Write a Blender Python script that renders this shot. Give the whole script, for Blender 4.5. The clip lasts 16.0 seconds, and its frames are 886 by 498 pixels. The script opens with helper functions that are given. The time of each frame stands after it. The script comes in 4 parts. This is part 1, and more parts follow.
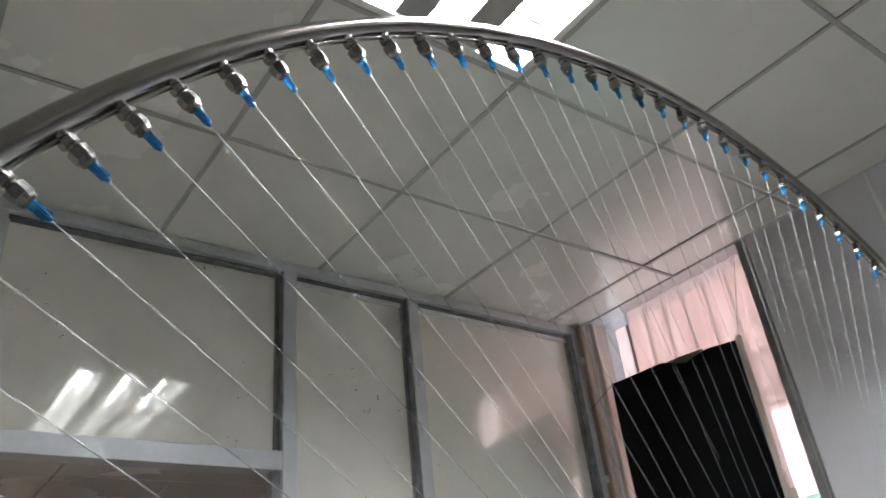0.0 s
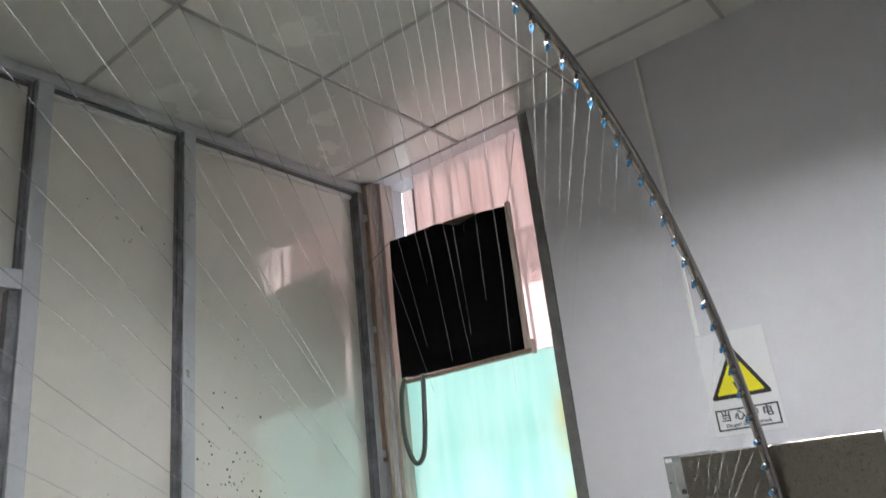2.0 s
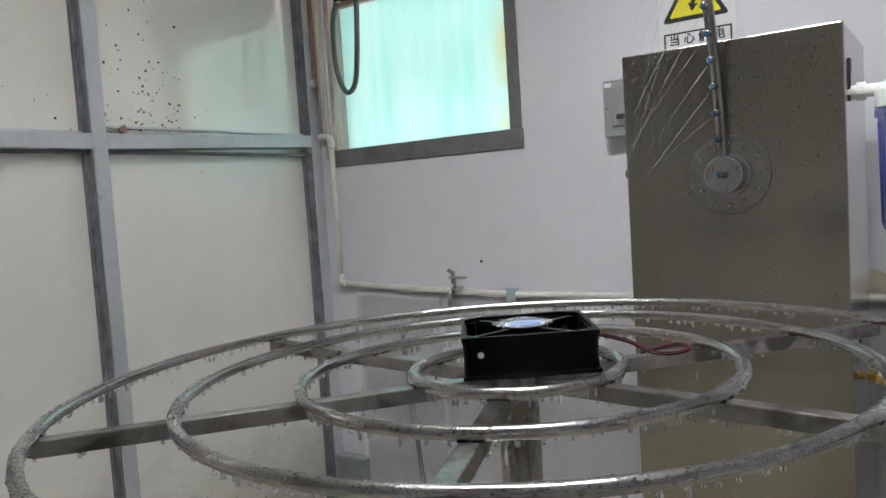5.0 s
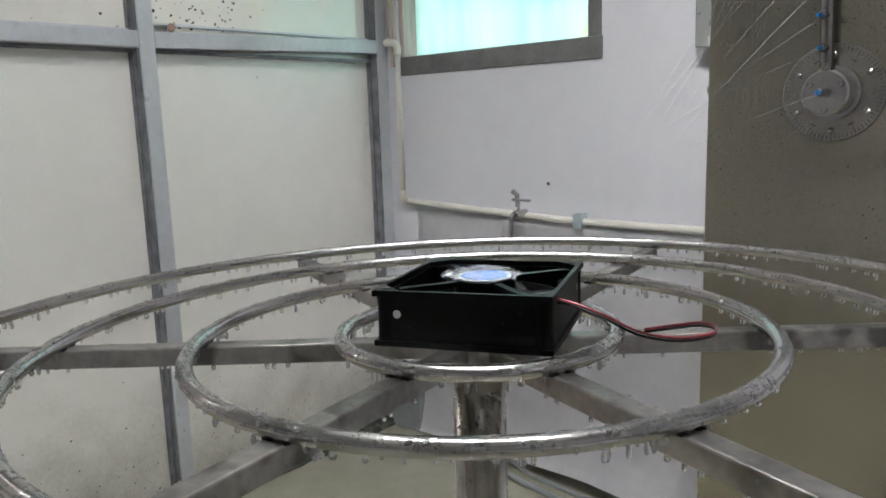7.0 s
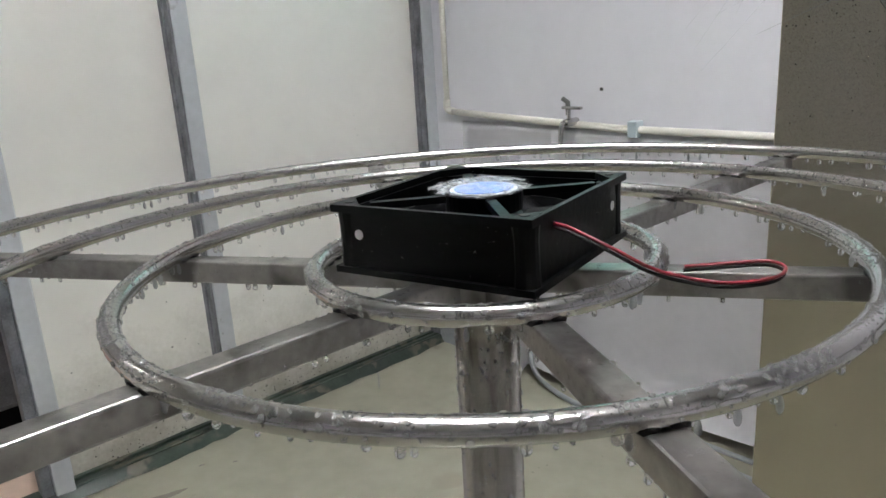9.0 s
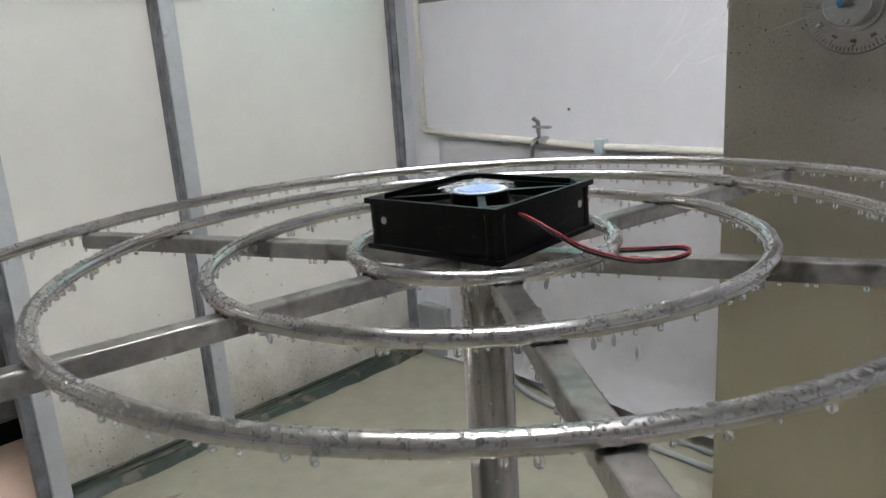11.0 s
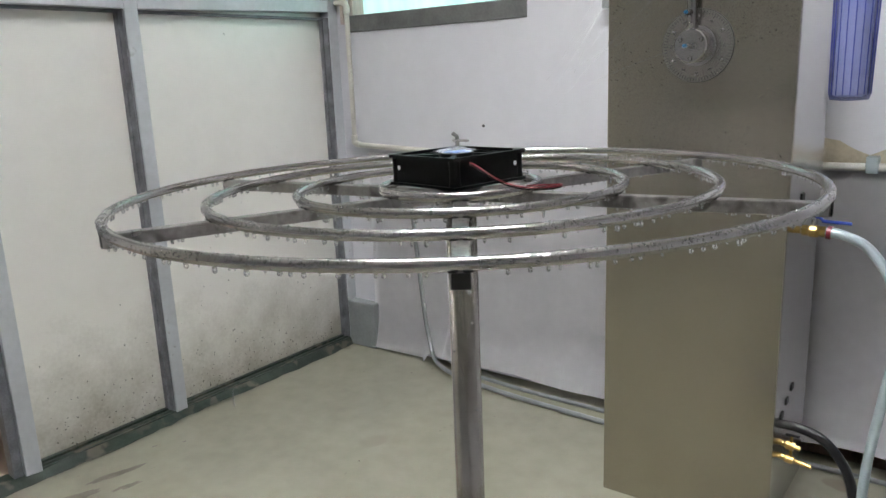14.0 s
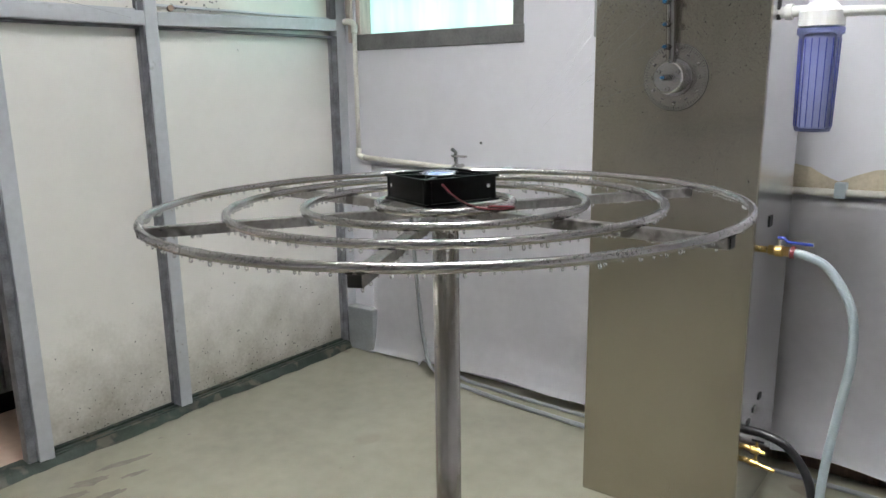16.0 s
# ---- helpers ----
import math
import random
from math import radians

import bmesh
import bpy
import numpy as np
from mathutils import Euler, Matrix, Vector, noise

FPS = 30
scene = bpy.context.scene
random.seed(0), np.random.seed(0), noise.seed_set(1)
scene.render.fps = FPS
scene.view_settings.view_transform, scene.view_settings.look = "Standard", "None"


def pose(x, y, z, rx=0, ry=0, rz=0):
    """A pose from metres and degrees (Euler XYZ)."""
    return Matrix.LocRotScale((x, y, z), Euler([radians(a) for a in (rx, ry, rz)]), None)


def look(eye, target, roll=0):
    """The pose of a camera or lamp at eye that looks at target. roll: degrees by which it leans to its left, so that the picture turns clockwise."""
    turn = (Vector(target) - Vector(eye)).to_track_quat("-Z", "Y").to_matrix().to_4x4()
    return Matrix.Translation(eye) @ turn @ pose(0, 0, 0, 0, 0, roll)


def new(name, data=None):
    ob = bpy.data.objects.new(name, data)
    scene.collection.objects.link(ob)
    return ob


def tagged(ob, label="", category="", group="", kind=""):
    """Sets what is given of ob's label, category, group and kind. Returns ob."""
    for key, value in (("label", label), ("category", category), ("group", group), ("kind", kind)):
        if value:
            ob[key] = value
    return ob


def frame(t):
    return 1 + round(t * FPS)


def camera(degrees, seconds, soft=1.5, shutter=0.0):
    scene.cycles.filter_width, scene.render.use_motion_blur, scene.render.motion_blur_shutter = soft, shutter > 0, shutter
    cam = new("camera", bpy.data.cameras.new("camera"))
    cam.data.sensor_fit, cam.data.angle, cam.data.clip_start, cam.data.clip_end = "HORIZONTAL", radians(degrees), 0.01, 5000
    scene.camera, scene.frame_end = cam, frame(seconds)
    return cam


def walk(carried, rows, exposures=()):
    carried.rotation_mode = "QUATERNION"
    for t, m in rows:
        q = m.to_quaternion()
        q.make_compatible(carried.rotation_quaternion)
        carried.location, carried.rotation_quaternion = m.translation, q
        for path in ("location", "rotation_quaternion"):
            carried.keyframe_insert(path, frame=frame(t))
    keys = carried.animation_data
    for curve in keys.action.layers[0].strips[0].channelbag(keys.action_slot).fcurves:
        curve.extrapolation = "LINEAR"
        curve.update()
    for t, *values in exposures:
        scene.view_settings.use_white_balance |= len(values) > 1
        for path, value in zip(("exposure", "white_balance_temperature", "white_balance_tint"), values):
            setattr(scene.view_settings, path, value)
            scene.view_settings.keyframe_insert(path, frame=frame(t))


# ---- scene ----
cam = camera(61.3, 16.0, soft=1.5, shutter=0.3)
PATH = [
    (0, (2.278, -2.604, 1.632), (0.925, -1.518, 2.626), -6.5),
    (0.5, (2.289, -2.57, 1.605), (1.026, -1.366, 2.582), -6.8),
    (1, (2.305, -2.541, 1.575), (1.11, -1.217, 2.479), -7.1),
    (1.5, (2.313, -2.506, 1.541), (1.164, -1.076, 2.34), -7.0),
    (2, (2.321, -2.475, 1.497), (1.181, -0.97, 2.16), -6.5),
    (2.5, (2.307, -2.447, 1.446), (1.162, -0.889, 1.957), -5.8),
    (3, (2.274, -2.432, 1.387), (1.126, -0.831, 1.728), -5.1),
    (3.5, (2.233, -2.395, 1.322), (1.083, -0.768, 1.499), -4.3),
    (4, (2.216, -2.331, 1.273), (1.061, -0.698, 1.301), -4.0),
    (4.5, (2.215, -2.316, 1.263), (1.08, -0.672, 1.181), -3.7),
    (7, (2.2, -2.074, 1.249), (0.86, -0.63, 0.907), -1.8),
    (7.5, (2.186, -2.025, 1.238), (0.791, -0.669, 0.775), -2.4),
    (8, (2.156, -1.988, 1.233), (0.749, -0.669, 0.703), -3.1),
    (8.5, (2.149, -1.971, 1.228), (0.734, -0.674, 0.666), -2.9),
    (9, (2.151, -1.967, 1.223), (0.731, -0.672, 0.667), -3.5),
    (11.5, (2.268, -2.156, 1.24), (0.923, -0.759, 0.748), -3.5),
    (12, (2.307, -2.24, 1.237), (1.002, -0.8, 0.764), -3.2),
    (12.5, (2.341, -2.302, 1.237), (1.074, -0.824, 0.78), -2.9),
    (13, (2.378, -2.353, 1.233), (1.143, -0.845, 0.786), -2.7),
    (13.5, (2.395, -2.397, 1.236), (1.188, -0.868, 0.786), -2.7),
    (14, (2.422, -2.45, 1.236), (1.237, -0.906, 0.776), -2.3),
    (14.5, (2.444, -2.473, 1.248), (1.274, -0.919, 0.781), -1.9),
    (15, (2.494, -2.5, 1.254), (1.318, -0.947, 0.798), -1.5),
    (15.5, (2.518, -2.525, 1.258), (1.333, -0.977, 0.812), -1.1),
    (16, (2.533, -2.552, 1.267), (1.339, -1.008, 0.835), -0.8),
]
walk(cam, [(t, look(eye, target, roll)) for t, eye, target, roll in PATH],
     exposures=[(0, 0.24), (1.5, 0.16), (2.5, -0.10), (4.5, -0.06), (7.0, 0.25), (9.0, 0.46), (12.5, 0.46), (16.0, 0.54)])

# ---- light ----
world = bpy.data.worlds.new("world")
scene.world = world
world.use_nodes = True
wn = world.node_tree.nodes
sky = wn.new("ShaderNodeTexSky")
sky.sky_type = "NISHITA"
sky.sun_disc = False
sky.sun_elevation, sky.sun_rotation = radians(41), radians(184)
wn["Background"].inputs[1].default_value = 0.15
world.node_tree.links.new(sky.outputs[0], wn["Background"].inputs[0])


def area(name, eye, target, sx, sy, watts, colour):
    d = bpy.data.lights.new(name, "AREA")
    d.shape, d.size, d.size_y, d.energy, d.color = "RECTANGLE", sx, sy, watts, colour
    ob = new(name, d)
    ob.matrix_world = look(eye, target)
    return ob


sun = bpy.data.lights.new("sun", "SUN")
sun.energy, sun.angle, sun.color = 2.2, radians(4), (1.0, 0.97, 0.93)
new("sun", sun).matrix_world = look((0.3, -3.0, 6.6), (0.6, 0.95, 3.1))
CEIL = 3.05
area("window_daylight", (0.5, 1.4, 2.5), (0.5, 0.0, 2.4), 3.2, 3.4, 13, (0.96, 0.98, 1.0))

# ---- materials ----


def mat(name, colour, rough=0.5, metal=0.0, var=0.12, scale=6.0, bump=0.0, bscale=60.0, coat=0.0,
        stretch=(1, 1, 1), rough_var=0.1, spots=None, coords="Object", **extra):
    """A principled surface with colour variation at two scales, varying gloss, fine relief and optional flecks."""
    m = bpy.data.materials.new(name)
    m.use_nodes = True
    nt = m.node_tree
    n, l = nt.nodes, nt.links
    b = n["Principled BSDF"]
    tc = n.new("ShaderNodeTexCoord")
    mp = n.new("ShaderNodeMapping")
    mp.inputs["Scale"].default_value = stretch
    l.new(tc.outputs[coords], mp.inputs[0])
    a = n.new("ShaderNodeTexNoise")
    a.inputs["Scale"].default_value, a.inputs["Detail"].default_value = scale, 5
    c = n.new("ShaderNodeTexNoise")
    c.inputs["Scale"].default_value, c.inputs["Detail"].default_value = scale * 9, 3
    l.new(mp.outputs[0], a.inputs[0])
    l.new(mp.outputs[0], c.inputs[0])
    add = n.new("ShaderNodeMath")
    add.operation = "ADD"
    half = n.new("ShaderNodeMath")
    half.operation = "MULTIPLY"
    half.inputs[1].default_value = 0.45
    l.new(c.outputs[0], half.inputs[0])
    l.new(a.outputs[0], add.inputs[0])
    l.new(half.outputs[0], add.inputs[1])
    ramp = n.new("ShaderNodeMapRange")
    ramp.inputs[1].default_value, ramp.inputs[2].default_value = 0.45, 1.0
    l.new(add.outputs[0], ramp.inputs[0])
    mix = n.new("ShaderNodeMix")
    mix.data_type = "RGBA"
    mix.inputs[6].default_value = (*[max(0, v * (1 - var)) for v in colour], 1)
    mix.inputs[7].default_value = (*[min(1, v * (1 + var)) for v in colour], 1)
    l.new(ramp.outputs[0], mix.inputs[0])
    out = mix.outputs[2]
    if spots:
        for sc, lo, hi, col, mscale, mlo in spots:
            s = n.new("ShaderNodeTexNoise")
            s.inputs["Scale"].default_value, s.inputs["Detail"].default_value = sc, 2
            l.new(tc.outputs[coords], s.inputs[0])
            r = n.new("ShaderNodeMapRange")
            r.inputs[1].default_value, r.inputs[2].default_value = lo, hi
            l.new(s.outputs[0], r.inputs[0])
            k = n.new("ShaderNodeTexNoise")
            k.inputs["Scale"].default_value = mscale
            l.new(tc.outputs[coords], k.inputs[0])
            kr = n.new("ShaderNodeMapRange")
            kr.inputs[1].default_value, kr.inputs[2].default_value = mlo, mlo + 0.08
            l.new(k.outputs[0], kr.inputs[0])
            mu = n.new("ShaderNodeMath")
            mu.operation = "MULTIPLY"
            l.new(r.outputs[0], mu.inputs[0])
            l.new(kr.outputs[0], mu.inputs[1])
            m2 = n.new("ShaderNodeMix")
            m2.data_type = "RGBA"
            m2.inputs[7].default_value = (*col, 1)
            l.new(out, m2.inputs[6])
            l.new(mu.outputs[0], m2.inputs[0])
            out = m2.outputs[2]
    l.new(out, b.inputs["Base Color"])
    rr = n.new("ShaderNodeMapRange")
    rr.inputs[3].default_value, rr.inputs[4].default_value = rough * (1 - rough_var), min(1, rough * (1 + rough_var))
    l.new(a.outputs[0], rr.inputs[0])
    l.new(rr.outputs[0], b.inputs["Roughness"])
    b.inputs["Metallic"].default_value = metal
    b.inputs["Coat Weight"].default_value = coat
    b.inputs["Coat Roughness"].default_value = 0.04
    for key, value in extra.items():
        b.inputs[key.replace("_", " ")].default_value = value
    if bump:
        t = n.new("ShaderNodeTexNoise")
        t.inputs["Scale"].default_value, t.inputs["Detail"].default_value = bscale, 4
        l.new(mp.outputs[0], t.inputs[0])
        bp = n.new("ShaderNodeBump")
        bp.inputs["Strength"].default_value, bp.inputs["Distance"].default_value = bump, 0.002
        l.new(t.outputs[0], bp.inputs["Height"])
        l.new(bp.outputs[0], b.inputs["Normal"])
    return m


def glow(name, colour, strength):
    m = bpy.data.materials.new(name)
    m.use_nodes = True
    b = m.node_tree.nodes["Principled BSDF"]
    b.inputs["Base Color"].default_value = (*colour, 1)
    b.inputs["Emission Color"].default_value = (*colour, 1)
    b.inputs["Emission Strength"].default_value = strength
    return m


def film(name, colour, clear, scale, streak=(1, 1, 1), second=None, stain=None):
    """A translucent film that lets part of the outside through and scatters the rest."""
    m = bpy.data.materials.new(name)
    m.use_nodes = True
    nt = m.node_tree
    n, l = nt.nodes, nt.links
    n.remove(n["Principled BSDF"])
    tc, mp, noi = n.new("ShaderNodeTexCoord"), n.new("ShaderNodeMapping"), n.new("ShaderNodeTexNoise")
    mp.inputs["Scale"].default_value = streak
    noi.inputs["Scale"].default_value, noi.inputs["Detail"].default_value = scale, 4
    l.new(tc.outputs["Object"], mp.inputs[0])
    l.new(mp.outputs[0], noi.inputs[0])
    mix = n.new("ShaderNodeMix")
    mix.data_type = "RGBA"
    mix.inputs[6].default_value = (*colour, 1)
    mix.inputs[7].default_value = (*(second or [v * 0.8 for v in colour]), 1)
    mr = n.new("ShaderNodeMapRange")
    mr.inputs[1].default_value, mr.inputs[2].default_value = 0.4, 0.65
    l.new(noi.outputs[0], mr.inputs[0])
    l.new(mr.outputs[0], mix.inputs[0])
    tint = mix.outputs[2]
    if stain:
        sep, wob, mul = n.new("ShaderNodeSeparateXYZ"), n.new("ShaderNodeTexNoise"), n.new("ShaderNodeMath")
        wob.inputs["Scale"].default_value = 7
        l.new(tc.outputs["Object"], sep.inputs[0])
        l.new(tc.outputs["Object"], wob.inputs[0])
        rx, rz = n.new("ShaderNodeMapRange"), n.new("ShaderNodeMapRange")
        rx.inputs[1].default_value, rx.inputs[2].default_value = 0.31, 0.42
        rz.inputs[1].default_value, rz.inputs[2].default_value = 0.56, 0.42
        l.new(sep.outputs[0], rx.inputs[0])
        l.new(sep.outputs[2], rz.inputs[0])
        mul.operation = "MULTIPLY"
        l.new(rx.outputs[0], mul.inputs[0])
        l.new(rz.outputs[0], mul.inputs[1])
        m3, wr = n.new("ShaderNodeMath"), n.new("ShaderNodeMapRange")
        wr.inputs[1].default_value, wr.inputs[2].default_value = 0.3, 0.6
        l.new(wob.outputs[0], wr.inputs[0])
        m3.operation = "MULTIPLY"
        l.new(mul.outputs[0], m3.inputs[0])
        l.new(wr.outputs[0], m3.inputs[1])
        sm = n.new("ShaderNodeMix")
        sm.data_type = "RGBA"
        sm.inputs[7].default_value = (*stain, 1)
        l.new(tint, sm.inputs[6])
        l.new(m3.outputs[0], sm.inputs[0])
        tint = sm.outputs[2]
    tl, tp, gl = n.new("ShaderNodeBsdfTranslucent"), n.new("ShaderNodeBsdfTransparent"), n.new("ShaderNodeBsdfGlossy")
    df = n.new("ShaderNodeBsdfDiffuse")
    gl.inputs["Roughness"].default_value = 0.15
    for s in (tl, tp, df):
        l.new(tint, s.inputs[0])
    s0, s1, s2 = n.new("ShaderNodeMixShader"), n.new("ShaderNodeMixShader"), n.new("ShaderNodeMixShader")
    s0.inputs[0].default_value = 0.25
    l.new(tl.outputs[0], s0.inputs[1])
    l.new(df.outputs[0], s0.inputs[2])
    s1.inputs[0].default_value = clear
    l.new(s0.outputs[0], s1.inputs[1])
    l.new(tp.outputs[0], s1.inputs[2])
    s2.inputs[0].default_value = 0.05
    l.new(s1.outputs[0], s2.inputs[1])
    l.new(gl.outputs[0], s2.inputs[2])
    l.new(s2.outputs[0], n["Material Output"].inputs[0])
    return m


def clear_mix(name, colour, clear, rough=0.1):
    """Thin see-through matter: part clear, part pale and shiny."""
    m = mat(name, colour, rough, var=0.05)
    nt = m.node_tree
    tp, mx = nt.nodes.new("ShaderNodeBsdfTransparent"), nt.nodes.new("ShaderNodeMixShader")
    tp.inputs[0].default_value = (*[min(1, 0.5 + 0.5 * v) for v in colour], 1)
    mx.inputs[0].default_value = clear
    nt.links.new(nt.nodes["Principled BSDF"].outputs[0], mx.inputs[1])
    nt.links.new(tp.outputs[0], mx.inputs[2])
    nt.links.new(mx.outputs[0], nt.nodes["Material Output"].inputs[0])
    return m


M = {
    "wall": mat("white_wall_paint", (0.65, 0.645, 0.685), 0.45, var=0.06, scale=1.6, bump=0.12, bscale=35),
    "ceiling": mat("ceiling_tile_white", (0.78, 0.775, 0.74), 0.27, var=0.06, scale=1.2, bump=0.05, bscale=150, Specular_IOR_Level=0.85),
    "grid": mat("ceiling_grid_grey", (0.40, 0.40, 0.39), 0.5, var=0.2, scale=4),
    "frame": mat("grey_painted_aluminium", (0.55, 0.57, 0.60), 0.38, metal=0.15, var=0.12, scale=5, bump=0.05,
                 spots=[(22, 0.62, 0.70, (0.2, 0.19, 0.17), 2.5, 0.55)]),
    "seal": mat("dark_grey_seal", (0.15, 0.155, 0.17), 0.5, var=0.5, scale=20, bump=0.2),
    "pane": mat("cream_backed_glass", (0.85, 0.83, 0.76), 0.20, var=0.05, scale=1.3, coat=1.0, Coat_IOR=1.95,
                spots=[(55, 0.71, 0.74, (0.12, 0.11, 0.09), 2.2, 0.55)]),
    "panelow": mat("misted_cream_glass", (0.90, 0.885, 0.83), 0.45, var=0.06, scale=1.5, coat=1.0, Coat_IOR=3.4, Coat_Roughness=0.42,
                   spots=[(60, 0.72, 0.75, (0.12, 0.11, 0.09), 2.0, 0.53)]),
    "floor": mat("wet_cream_floor_paint", (0.31, 0.30, 0.235), 0.17, var=0.16, scale=1.7, bump=0.05, bscale=12, rough_var=0.5,
                 spots=[(5, 0.62, 0.66, (0.27, 0.24, 0.19), 1.6, 0.58), (40, 0.72, 0.76, (0.16, 0.14, 0.11), 1.5, 0.5)]),
    "flaked": mat("bare_brown_screed", (0.14, 0.12, 0.09), 0.45, var=0.3, scale=20, bump=0.4, bscale=80),
    "pinkfloor": mat("pinkish_floor_paint", (0.55, 0.42, 0.34), 0.5, var=0.15, scale=3),
    "green": mat("dark_green_grime", (0.030, 0.044, 0.034), 0.35, var=0.5, scale=18, bump=0.5, bscale=40,
                 spots=[(16, 0.52, 0.6, (0.12, 0.11, 0.085), 5, 0.45)]),
    "darktrim": mat("bare_grey_mortar", (0.14, 0.14, 0.135), 0.8, var=0.3, scale=14, bump=0.5, bscale=90),
    "wood": mat("brown_wood_strip", (0.30, 0.20, 0.15), 0.5, var=0.3, scale=10, stretch=(6, 6, 0.6)),
    "wood_pale": mat("pale_wood_batten", (0.55, 0.46, 0.41), 0.6, var=0.25, scale=10, stretch=(6, 6, 0.6)),
    "black": mat("black_sheet", (0.004, 0.004, 0.005), 0.6, var=0.3, scale=8, Specular_IOR_Level=0.12),
    "plastic": mat("black_plastic", (0.0022, 0.0023, 0.0026), 0.36, var=0.3, scale=30, bump=0.1, bscale=200, Specular_IOR_Level=0.09),
    "rotor": mat("black_rotor_plastic", (0.012, 0.012, 0.013), 0.4, var=0.3),
    "blue": mat("blue_label", (0.05, 0.19, 0.60), 0.35, var=0.2, scale=40),
    "white": mat("white_plastic", (0.80, 0.80, 0.78), 0.35, var=0.05),
    "steel": mat("wet_polished_steel", (0.50, 0.485, 0.48), 0.21, metal=1, var=0.15, scale=25, bump=0.12, bscale=260, rough_var=0.5),
    "satin": mat("wet_satin_steel", (0.36, 0.345, 0.33), 0.32, metal=1, var=0.4, scale=16, bump=0.15, bscale=160, rough_var=0.35,
                 spots=[(30, 0.50, 0.60, (0.15, 0.142, 0.135), 9, 0.45)]),
    "post_steel": mat("dull_tube_steel", (0.42, 0.40, 0.37), 0.24, metal=1, var=0.15, scale=12, bump=0.12, bscale=120, stretch=(1, 1, 0.3)),
    "sheet": mat("brushed_stainless_sheet", (0.43, 0.40, 0.335), 0.20, metal=0.97, var=0.09, scale=2.2, bump=0.05, bscale=160,
                 stretch=(1, 1, 0.25), spots=[(420, 0.50, 0.75, (0.29, 0.265, 0.21), 2.2, 0.36), (150, 0.68, 0.76, (0.24, 0.22, 0.18), 2.0, 0.52)]),
    "sheet_side": mat("bright_stainless_sheet", (0.55, 0.55, 0.55), 0.22, metal=1, var=0.08, scale=4, stretch=(1, 1, 8)),
    "fitting": mat("dark_chromed_fitting", (0.27, 0.265, 0.26), 0.2, metal=1, var=0.15, scale=60),
    "tube": mat("spray_tube_steel", (0.33, 0.315, 0.30), 0.20, metal=1, var=0.12, scale=20, bump=0.05, bscale=150),
    "dial": mat("dial_plate_steel", (0.42, 0.40, 0.37), 0.26, metal=1, var=0.1, scale=30),
    "mark": mat("engraved_black", (0.03, 0.03, 0.03), 0.6, var=0.2),
    "bluetip": mat("blue_needle_hub", (0.03, 0.29, 0.64), 0.15, var=0.1, Transmission_Weight=0.55),
    "brass": mat("brass", (0.42, 0.29, 0.10), 0.28, metal=1, var=0.15, scale=40),
    "bluepaint": mat("blue_lever_paint", (0.03, 0.06, 0.35), 0.35, var=0.1),
    "pvc": mat("white_pvc", (0.68, 0.66, 0.60), 0.4, var=0.1, scale=12),
    "hose": mat("pale_blue_grey_hose", (0.40, 0.47, 0.50), 0.35, var=0.1, scale=10),
    "darkhose": mat("dark_olive_hose", (0.10, 0.115, 0.10), 0.45, var=0.2, scale=10),
    "rubber": mat("black_rubber_hose", (0.012, 0.012, 0.013), 0.35, var=0.2),
    "red": mat("red_wire", (0.16, 0.007, 0.016), 0.35, var=0.15, scale=40),
    "wireblack": mat("black_wire", (0.006, 0.005, 0.005), 0.4, var=0.15, scale=40, Specular_IOR_Level=0.15),
    "yellow": mat("yellow_sign_ink", (0.80, 0.72, 0.02), 0.4, var=0.04),
    "ink": mat("black_sign_ink", (0.012, 0.012, 0.012), 0.45, var=0.1),
    "card": mat("white_sign_card", (0.78, 0.78, 0.80), 0.25, var=0.03, coat=0.4),
    "greybox": mat("grey_box_enamel", (0.25, 0.26, 0.25), 0.4, var=0.08),
    "plastic_sheet": mat("white_wall_film", (0.74, 0.73, 0.75), 0.3, var=0.08, scale=3, bump=0.25, bscale=9),
    "plaster": mat("stained_plaster", (0.50, 0.44, 0.33), 0.8, var=0.25, scale=9, bump=0.4, bscale=50),
    "greycove": mat("grey_cove", (0.25, 0.265, 0.27), 0.4, var=0.2, scale=8, bump=0.2),
    "tubeglow": glow("fluorescent_tube", (0.955, 0.965, 0.985), 270),
    "dimglow": glow("added_tube_next_room", (1.0, 0.95, 0.9), 55),
    "louvre": mat("louvre_aluminium", (0.75, 0.75, 0.76), 0.2, metal=1, var=0.05),
    "film_pink": film("pinkish_window_film", (0.95, 0.85, 0.83), 0.72, 5.0, (5.0, 1, 0.4), (0.86, 0.74, 0.71)),
    "film_green": film("green_window_film", (0.74, 0.93, 0.88), 0.16, 5.0, (3, 1, 0.35), (0.61, 0.87, 0.81), stain=(0.80, 0.66, 0.30)),
    "jet": clear_mix("spray_water", (0.90, 0.93, 0.95), 0.64, 0.15),
    "clearglass": clear_mix("clear_window_glass", (0.9, 0.92, 0.93), 0.93, 0.05),
    "bluebowl": clear_mix("clear_blue_plastic", (0.16, 0.20, 0.52), 0.80, 0.1),
    "bluerib": clear_mix("blue_plastic_rib", (0.05, 0.07, 0.36), 0.35, 0.1),
    "cartridge": mat("white_filter_cartridge", (0.80, 0.80, 0.82), 0.7, var=0.08, scale=30),
    "steel_out": mat("rusty_lattice_steel", (0.22, 0.13, 0.10), 0.7, var=0.3),
    "opposite": mat("pinkish_render", (0.66, 0.50, 0.47), 0.8, var=0.2, scale=3),
    "sky": glow("bright_overcast_sky", (0.95, 0.97, 1.0), 5.2),
